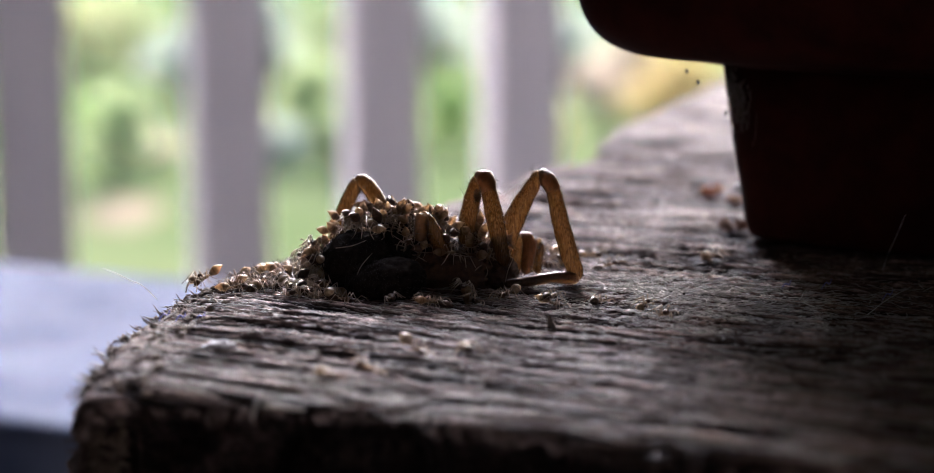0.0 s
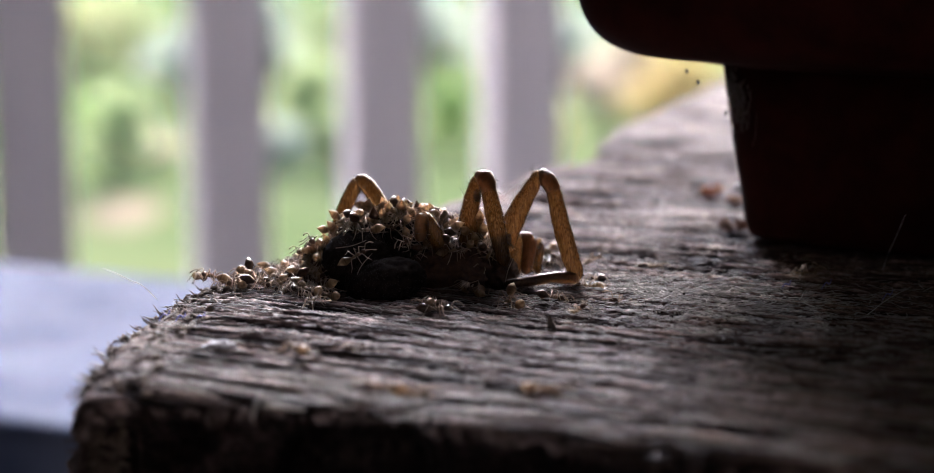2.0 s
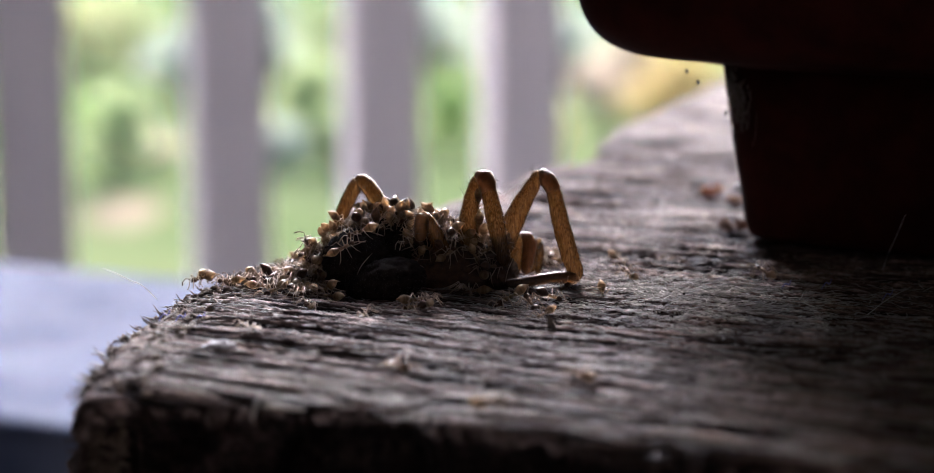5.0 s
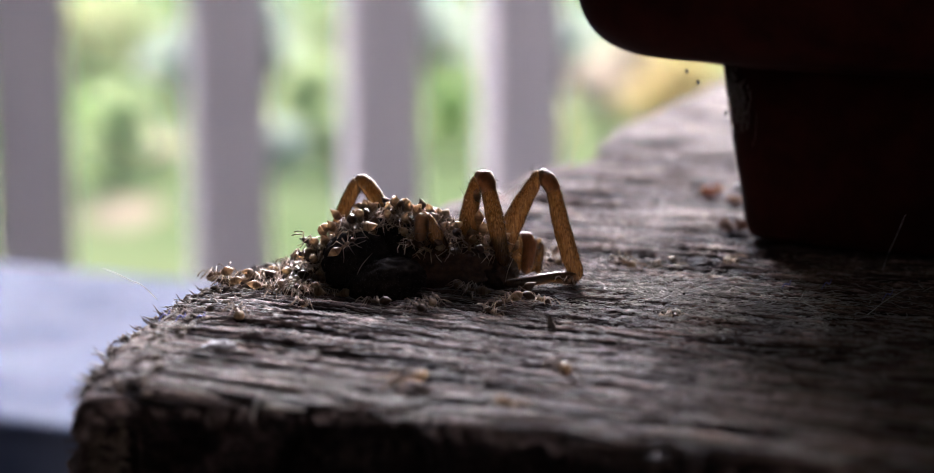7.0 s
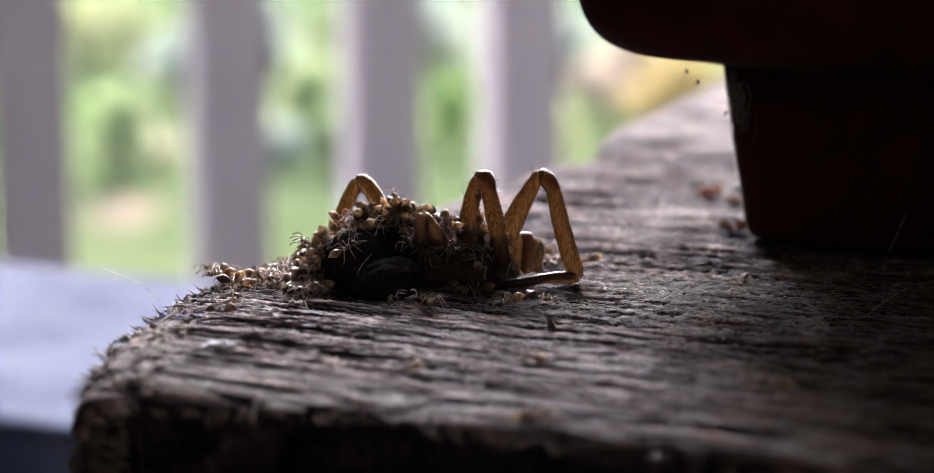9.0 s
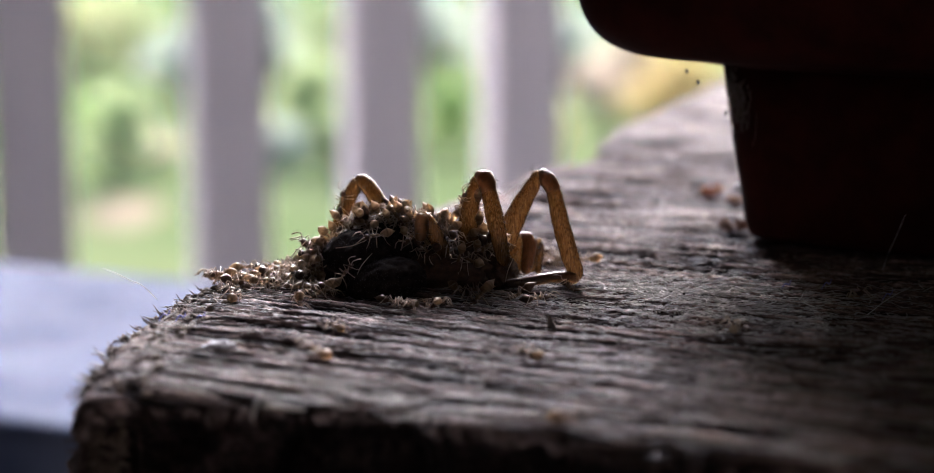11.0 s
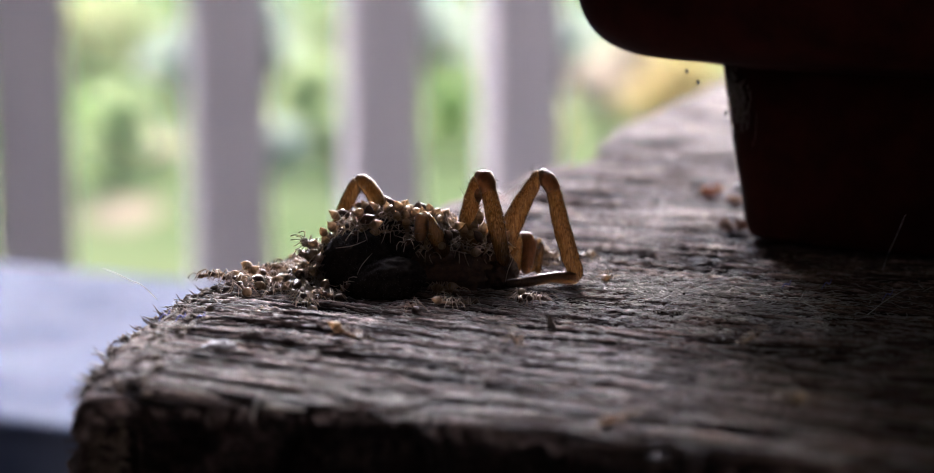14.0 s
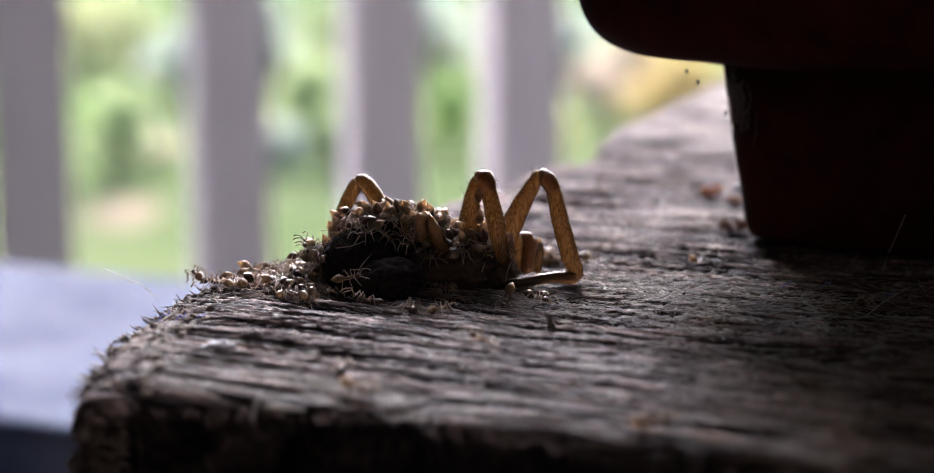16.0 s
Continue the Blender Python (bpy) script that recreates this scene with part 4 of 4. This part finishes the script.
climb([(0, -7.51, 139.2, 7.27, 200, 10), (4, -7.31, 139.39, 7.27, 240, 10), (7.6, -7.11, 139.39, 7.37, 210, 0), (8.2, -7.51, 139.59, 8.56, 180, -50), (8.8, -7.61, 139.59, 8.56, 160, -50),
       (9.4, -6.91, 139.39, 7.47, 120, 0), (12.5, -6.52, 139.2, 7.27, 90, 10), (16, -6.82, 139.39, 7.37, 110, 10)])


def send_ants():
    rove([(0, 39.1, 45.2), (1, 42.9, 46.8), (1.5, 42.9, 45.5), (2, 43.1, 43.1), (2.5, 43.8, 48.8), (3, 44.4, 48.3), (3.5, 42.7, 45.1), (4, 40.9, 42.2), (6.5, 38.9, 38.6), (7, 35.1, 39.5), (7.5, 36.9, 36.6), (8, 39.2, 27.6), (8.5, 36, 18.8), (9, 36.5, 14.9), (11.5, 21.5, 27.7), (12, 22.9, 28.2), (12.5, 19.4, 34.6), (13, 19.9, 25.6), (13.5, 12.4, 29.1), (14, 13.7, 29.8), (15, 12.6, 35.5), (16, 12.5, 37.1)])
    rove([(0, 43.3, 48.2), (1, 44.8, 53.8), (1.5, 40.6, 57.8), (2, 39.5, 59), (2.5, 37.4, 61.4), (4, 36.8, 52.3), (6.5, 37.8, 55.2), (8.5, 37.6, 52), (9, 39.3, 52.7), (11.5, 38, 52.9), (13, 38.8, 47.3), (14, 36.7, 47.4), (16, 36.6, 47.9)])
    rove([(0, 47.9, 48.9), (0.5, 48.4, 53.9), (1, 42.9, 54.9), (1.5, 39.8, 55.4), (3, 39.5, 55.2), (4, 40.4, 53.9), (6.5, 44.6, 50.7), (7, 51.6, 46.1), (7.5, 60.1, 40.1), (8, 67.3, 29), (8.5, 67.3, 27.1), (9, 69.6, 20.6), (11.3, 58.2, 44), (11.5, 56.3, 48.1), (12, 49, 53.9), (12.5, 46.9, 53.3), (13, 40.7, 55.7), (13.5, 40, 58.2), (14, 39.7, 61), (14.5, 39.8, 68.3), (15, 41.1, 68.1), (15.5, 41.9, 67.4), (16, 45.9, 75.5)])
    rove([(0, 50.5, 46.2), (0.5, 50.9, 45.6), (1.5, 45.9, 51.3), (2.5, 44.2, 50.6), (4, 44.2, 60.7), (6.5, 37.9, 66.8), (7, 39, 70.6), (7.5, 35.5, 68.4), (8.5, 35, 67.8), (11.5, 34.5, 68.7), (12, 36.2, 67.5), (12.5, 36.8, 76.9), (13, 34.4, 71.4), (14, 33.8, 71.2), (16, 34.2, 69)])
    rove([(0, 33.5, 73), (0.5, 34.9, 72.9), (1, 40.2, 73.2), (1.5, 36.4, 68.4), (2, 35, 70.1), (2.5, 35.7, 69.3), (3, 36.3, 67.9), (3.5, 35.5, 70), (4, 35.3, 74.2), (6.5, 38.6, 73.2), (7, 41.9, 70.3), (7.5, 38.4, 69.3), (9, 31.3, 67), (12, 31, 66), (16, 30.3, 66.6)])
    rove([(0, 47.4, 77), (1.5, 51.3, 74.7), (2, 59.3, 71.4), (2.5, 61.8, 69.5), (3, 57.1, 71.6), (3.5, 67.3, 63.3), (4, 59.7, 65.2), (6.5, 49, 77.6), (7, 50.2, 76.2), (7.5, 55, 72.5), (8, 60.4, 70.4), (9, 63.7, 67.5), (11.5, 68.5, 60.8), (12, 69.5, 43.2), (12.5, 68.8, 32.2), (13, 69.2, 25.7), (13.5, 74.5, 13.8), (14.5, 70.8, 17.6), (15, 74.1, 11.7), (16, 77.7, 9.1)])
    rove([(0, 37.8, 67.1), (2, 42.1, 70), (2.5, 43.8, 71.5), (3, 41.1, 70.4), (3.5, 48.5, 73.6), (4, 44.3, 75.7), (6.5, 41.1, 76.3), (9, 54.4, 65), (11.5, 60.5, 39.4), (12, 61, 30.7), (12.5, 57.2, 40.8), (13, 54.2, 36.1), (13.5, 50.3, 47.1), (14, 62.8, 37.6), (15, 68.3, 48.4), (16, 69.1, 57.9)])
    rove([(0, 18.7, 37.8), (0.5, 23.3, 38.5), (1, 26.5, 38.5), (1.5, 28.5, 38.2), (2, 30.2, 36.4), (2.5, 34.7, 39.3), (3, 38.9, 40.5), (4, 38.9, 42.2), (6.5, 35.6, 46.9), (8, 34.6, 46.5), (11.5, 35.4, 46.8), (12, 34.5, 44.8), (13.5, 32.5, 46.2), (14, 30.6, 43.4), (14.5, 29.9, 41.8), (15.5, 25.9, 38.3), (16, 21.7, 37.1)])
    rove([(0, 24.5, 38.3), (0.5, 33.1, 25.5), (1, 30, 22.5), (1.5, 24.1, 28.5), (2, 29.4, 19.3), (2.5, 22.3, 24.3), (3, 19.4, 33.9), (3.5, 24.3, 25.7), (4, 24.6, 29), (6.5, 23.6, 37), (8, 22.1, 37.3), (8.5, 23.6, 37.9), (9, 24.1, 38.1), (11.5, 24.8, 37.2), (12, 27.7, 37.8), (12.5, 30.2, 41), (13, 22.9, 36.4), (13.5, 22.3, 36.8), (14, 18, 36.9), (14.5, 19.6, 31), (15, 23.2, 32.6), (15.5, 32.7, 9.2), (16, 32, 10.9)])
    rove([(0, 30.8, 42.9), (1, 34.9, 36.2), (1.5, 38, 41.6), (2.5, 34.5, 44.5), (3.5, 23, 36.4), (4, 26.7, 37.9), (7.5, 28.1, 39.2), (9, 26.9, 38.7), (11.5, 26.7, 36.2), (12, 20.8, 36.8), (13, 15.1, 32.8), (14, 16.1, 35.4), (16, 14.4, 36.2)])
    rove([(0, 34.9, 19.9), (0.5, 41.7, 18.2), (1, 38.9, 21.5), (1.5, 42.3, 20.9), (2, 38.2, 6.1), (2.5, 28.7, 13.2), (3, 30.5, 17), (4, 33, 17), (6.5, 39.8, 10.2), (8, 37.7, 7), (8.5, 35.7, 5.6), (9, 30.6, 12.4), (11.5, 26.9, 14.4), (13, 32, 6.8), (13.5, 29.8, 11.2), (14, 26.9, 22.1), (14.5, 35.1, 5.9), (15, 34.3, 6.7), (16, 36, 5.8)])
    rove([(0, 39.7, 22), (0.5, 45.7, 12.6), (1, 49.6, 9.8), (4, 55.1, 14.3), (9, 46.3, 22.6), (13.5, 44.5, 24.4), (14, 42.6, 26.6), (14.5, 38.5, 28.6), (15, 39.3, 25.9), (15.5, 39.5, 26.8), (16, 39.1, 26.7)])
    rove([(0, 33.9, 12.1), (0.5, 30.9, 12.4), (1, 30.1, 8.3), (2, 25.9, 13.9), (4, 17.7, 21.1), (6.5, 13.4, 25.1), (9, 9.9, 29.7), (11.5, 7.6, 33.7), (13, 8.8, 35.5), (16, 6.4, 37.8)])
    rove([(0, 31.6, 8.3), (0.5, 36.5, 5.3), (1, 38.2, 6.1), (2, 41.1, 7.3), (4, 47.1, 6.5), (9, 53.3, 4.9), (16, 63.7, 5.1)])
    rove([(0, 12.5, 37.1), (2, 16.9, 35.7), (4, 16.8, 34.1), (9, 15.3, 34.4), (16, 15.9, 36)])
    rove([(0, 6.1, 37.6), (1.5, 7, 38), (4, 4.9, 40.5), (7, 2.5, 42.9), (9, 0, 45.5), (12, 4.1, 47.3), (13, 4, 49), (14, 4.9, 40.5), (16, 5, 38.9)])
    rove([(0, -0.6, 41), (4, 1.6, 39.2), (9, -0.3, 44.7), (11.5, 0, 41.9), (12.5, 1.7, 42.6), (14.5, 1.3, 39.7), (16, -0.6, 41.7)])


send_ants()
for spare in (ANT, TAN_ANT):
    # the two models join the heap at the head end
    p = on_plank(10.5 if spare is ANT else 6.1, 42.5)
    spare.matrix_basis = stand_pose(p.x, p.y, 0.8, pile_height)
    ANTS.append((spare, roam(p.x, p.y, 0.0008, pile_height)))


# ---- litter on the plank ----
def strand(name, label, category, pts, radius, mat, group=""):
    line = curve_through([Vector(p) * 0.001 for p in pts], 6)
    rr = [radius * 0.001 * (0.5 + 0.5 * math.sin(math.pi * (0.15 + 0.8 * i / len(line)))) for i in range(len(line))]
    return tagged(part(name, Shape().tube(line, rr, 5), mat), label, category, group)


def litter():
    rng = random.Random(23)

    def lie(s, t, lift=0.05):
        p = on_plank(s, t) * 1000
        return Vector((p.x, p.y, plank_height(p.x / 1000, p.y / 1000) * 1000 + lift))

    # pale fibres in a loose tangle beside the leg, and scattered ones
    for k in range(180):
        if k < 145:
            s, t = rng.gauss(47.9, 3.4), rng.gauss(55.5, 3.2)
        else:
            s, t = rng.uniform(51, 78), rng.uniform(51, 70)
        a, long = rng.uniform(0, 6.28), rng.uniform(0.6, 2.2)
        d = Vector((math.cos(a), math.sin(a), 0)) * long
        p = lie(s, t)
        mid = p + d * 0.5 + Vector((rng.gauss(0, 0.25), rng.gauss(0, 0.2), rng.uniform(0.04, 0.25)))
        end = p + d + Vector((0, 0, rng.uniform(0.0, 0.5)))
        strand("fibre", "short pale curled fibre lying on the plank", "fibre", [p, mid, end], rng.uniform(0.028, 0.052), FIBRE, "fibres on the plank")
    for s, t in ((58.7, 64.1), (62.9, 65.2), (70.3, 61.6), (6.1, 22), (7.3, 23.1), (8.6, 24.7)):
        p = lie(s, t)
        strand("fibre", "curled blue-violet fibre lying on the plank", "fibre",
               [p, p + Vector((0.5, 0.1, 0.7)), p + Vector((0.9, 0.3, 0.5)), p + Vector((1.1, 0.1, 1.1))], 0.06, BLUE_FIBRE, "fibres on the plank")
    p = lie(11.3, 19.9)
    strand("fibre", "bent white fibre lying on the plank", "fibre", [p + Vector((-0.35, 0, 0.1)), p + Vector((0.1, 0.4, 0.45)), p + Vector((0.15, 0, 0.0))], 0.09, FIBRE, "fibres on the plank")
    p = lie(6.7, 21.5)
    strand("fibre", "bent white fibre lying on the plank", "fibre", [p, p + Vector((0.6, 0.5, 0.4)), p + Vector((1.3, 0.9, 0.7)), p + Vector((1.4, 1.1, 1.2))], 0.08, FIBRE, "fibres on the plank")
    # long hairs
    strand("hair", "long pale hair standing up from the plank", "hair", [(46.98, 147.02, -0.17), (47.33, 146.81, 1.28), (47.94, 146.5, 3.02), (49.06, 145.99, 6.22)], 0.035, FIBRE)
    strand("hair", "long pale hair lying on the plank", "hair", [lie(68.7, 53), lie(69.9, 54.5, 0.4), lie(71.5, 58.3, 0.9), lie(72.7, 64.6, 1.4)], 0.04, FIBRE)
    strand("hair", "fine white hair sticking out past the worn end", "hair", [(-33.05, 133, -0.61), (-34.62, 133.6, 0.7), (-35.99, 134, 1.2), (-37.55, 134.5, 1.86), (-39, 135, 2.31)], 0.035, FIBRE)
    for k in range(7):
        t = rng.uniform(0, 12)
        r0 = float(left_rim(np.array([t / 1000]))[0]) * 1000
        p = lie(r0 + 0.3, t, -1.5)
        a = Vector((-1.0, rng.uniform(-0.2, 0.6), rng.uniform(-0.2, 0.9))) * rng.uniform(1.0, 2.4)
        strand("hair", "fine white hair on the worn end", "hair", [p, p + a * 0.5 + Vector((0, 0, 0.3)), p + a], 0.025, FIBRE, "hairs on the worn end")
    for line in ([(-9.95, 131, 4.73), (-11.04, 129.99, 3.61), (-11.46, 129.49, 2.75)], [(-13.97, 134, 4.7), (-12.36, 133, 5.1), (-10.7, 133, 5.7)],
                 [(4.1, 133.5, 1.09), (4.31, 133.5, 2.19), (4.91, 133.5, 3.69)]):
        strand("thread", "fine pale thread caught on the dead spider", "thread", line, 0.04, ANT_LIMB, "threads on the spider")
    # lint, chip, dust and dry flakes
    lint = Shape()
    lint.egg(lie(17.5, 14.3, 0.15) * 0.001, (0.0016, 0.0013, 0.0006), 18, 28, None, 0.4, 2.2, 4.0)
    tagged(part("lint", lint, LINT), "small flat tuft of white lint on the plank", "lint")
    c = lie(43.4, 34.3, 0.0) * 0.001
    chip = Shape().tube([c + Vector((0, 0, -0.0003)), c + Vector((0.0001, 0, 0.0005)), c + Vector((-0.0003, 0, 0.0018))], [0.0007, 0.0006, 0.00015], 5, 0.5)
    tagged(part("wood_chip", chip, SPLINTER, smooth=False), "upright splinter of dark wood in the plank", "wood chip")
    # pale splinters broken loose along the front edge
    for x, y, z, turn, size in ((-15.9, 90.4, -1.2, -8, 1.9), (-18.4, 90.4, -1.2, 75, 1.3), (-24.8, 92.4, 0.0, -18, 3.2)):
        way = Vector((math.cos(radians(turn)), 0.1, math.sin(radians(turn)) * 0.8)) * size
        mid = Vector((x, y, z))
        line = [(mid - way) * 0.001, (mid - way * 0.3 + Vector((0, 0, 0.15))) * 0.001, (mid + way * 0.4) * 0.001, (mid + way) * 0.001]
        tagged(part("splinter", Shape().tube(line, [0.00012, 0.0003, 0.00026, 0.00008], 7, 0.5), DUST), "pale splinter broken loose at the plank's front edge", "splinter", "splinters on the plank's edge")
    crumbs = Shape()
    for k in range(2800):
        if k < 300:
            s, t = rng.gauss(51.7, 2.2), rng.gauss(46.1, 1.6)
        elif k < 1500:
            s, t = rng.gauss(48.6, 8), rng.gauss(53.4, 7)
        else:
            s, t = rng.uniform(8, 105), rng.uniform(2, 95)
        size = rng.uniform(0.04, 0.17) * (1.4 if rng.random() < 0.1 else 1)
        if s < 9 and t < 50:
            continue
        c = lie(s, t, size * 0.3) * 0.001
        crumbs.egg(c, (size * 0.001, size * 0.0008, size * 0.0006), 4, 5, None, 0.5, 2.0, k * 0.37)
    tagged(part("wood_dust", crumbs, DUST, smooth=False), "pale crumbs of wood dust scattered on the plank", "dust", kind="stuff")
    for (s, t), mat, size, label in (((34.2, 120.1), DRY_LEAF, 2.4, "curled orange-brown dry leaf flake on the plank"), ((38.9, 115.4), DRY_LEAF, 1.5, "small orange-brown dry leaf flake on the plank"),
                                     ((43.3, 98.8), LINT, 1.7, "pale dry flake lying on the plank"), ((38, 122.4), LINT, 2.0, "pale dry flake lying on the plank"),
                                     ((31.5, 122.8), SPLINTER, 1.6, "dark wood flake lying on the plank"), ((44.5, 95.1), BROWN_LEAF, 3.0, "curled red-brown dry leaf beside the plant pot"), ((49.2, 94), DRY_LEAF, 1.2, "small orange-brown dry leaf flake on the plank")):
        c = lie(s, t, 0.4) * 0.001
        flake = Shape()
        n = 7
        for i in range(n):
            for j in range(n):
                u, v = i / (n - 1) - 0.5, j / (n - 1) - 0.5
                w = math.sqrt(max(0.05, 1 - (2 * v) ** 2))
                flake.v.append(c + Vector((u * size * w * 1.3, v * size, size * (1.4 * u * u + 0.5 * v * v) + 0.15 * size * noise.noise((u * 4, v * 4, s)))) * 0.001)
        for i in range(n - 1):
            for j in range(n - 1):
                a = i * n + j
                flake.f.append((a, a + n, a + n + 1, a + 1))
        ob = tagged(part("dry_flake", flake, mat), label, "flake")
        solid = ob.modifiers.new("thick", "SOLIDIFY")
        solid.thickness = 0.00015
    # a dusty web under the pot's bowl
    web = tagged(new("cobweb"), "dusty grey cobweb in the angle under the pot's bowl", "cobweb")

    def wall(a, z, off=0.0):
        r = 0.0340 + 0.0029 * z / 0.0209 + off
        k = r * rounded_square(a)
        return POT_AT + Matrix.Rotation(-POT_TURN, 3, "Z") @ Vector((math.cos(a) * k, math.sin(a) * k, z))

    threads = Shape()
    for k in range(20):
        a0, a1 = radians(rng.gauss(226.5, 1.3)), radians(rng.gauss(227, 1.5))
        z0, z1 = rng.uniform(0.012, 0.0195), rng.uniform(0.016, 0.0208)
        p, q = wall(a0, z0, 0.0001), wall(a1, z1, rng.uniform(0.0001, 0.0012))
        mid = (p + q) / 2 + Vector((rng.gauss(0, 1), rng.gauss(0, 1), rng.gauss(-0.5, 1))) * 0.0006
        threads.tube([p, mid, q], [0.00002, 0.00003, 0.00002], 4)
    part("web_mesh", threads, WEB, web, kind="stuff")
    fluff = Shape()
    for k in range(75):
        p, a = wall(radians(rng.gauss(226.6, 1.0)), rng.gauss(0.0172, 0.0018), 0.0001), rng.uniform(0, 6.28)
        d = Vector((0.1 * math.cos(a), math.cos(a), math.sin(a))) * rng.uniform(0.0004, 0.0012)
        fluff.tube([p - d, p + Vector((-0.0002, 0, 0)), p + d], [0.00003, 0.00011, 0.00003], 5)
    part("web_dust", fluff, WEB, web, kind="stuff")
    specks = Shape()
    for p in (Vector((25.46, 157.32, 21.11)) * 0.001, Vector((26.78, 157.33, 19.86)) * 0.001, wall(radians(222), 0.0155, 0.0004)):
        specks.egg(p, (0.00022, 0.0002, 0.0003), 5, 7, None, 0.4, 2.0, p.x * 900)
    part("speck", specks, BRISTLE, web)


litter()


def motions():
    for ob, rows in ANTS:
        walk(ob, rows)
    for ob, rows in ROVERS:
        walk(ob, rows)
        legs = [o for o in ob.children if o.name.startswith("leg")]
        for k, leg in enumerate(legs):
            rest, beat = leg.location.copy(), k % 2
            swing = []
            for i in range(65):
                a = 16 * math.sin(math.pi * (i + beat)  + math.pi / 2)
                swing.append((i * 0.25, Matrix.Translation(rest) @ pose(0, 0, 0, 0, 0, a)))
            walk(leg, swing)


motions()
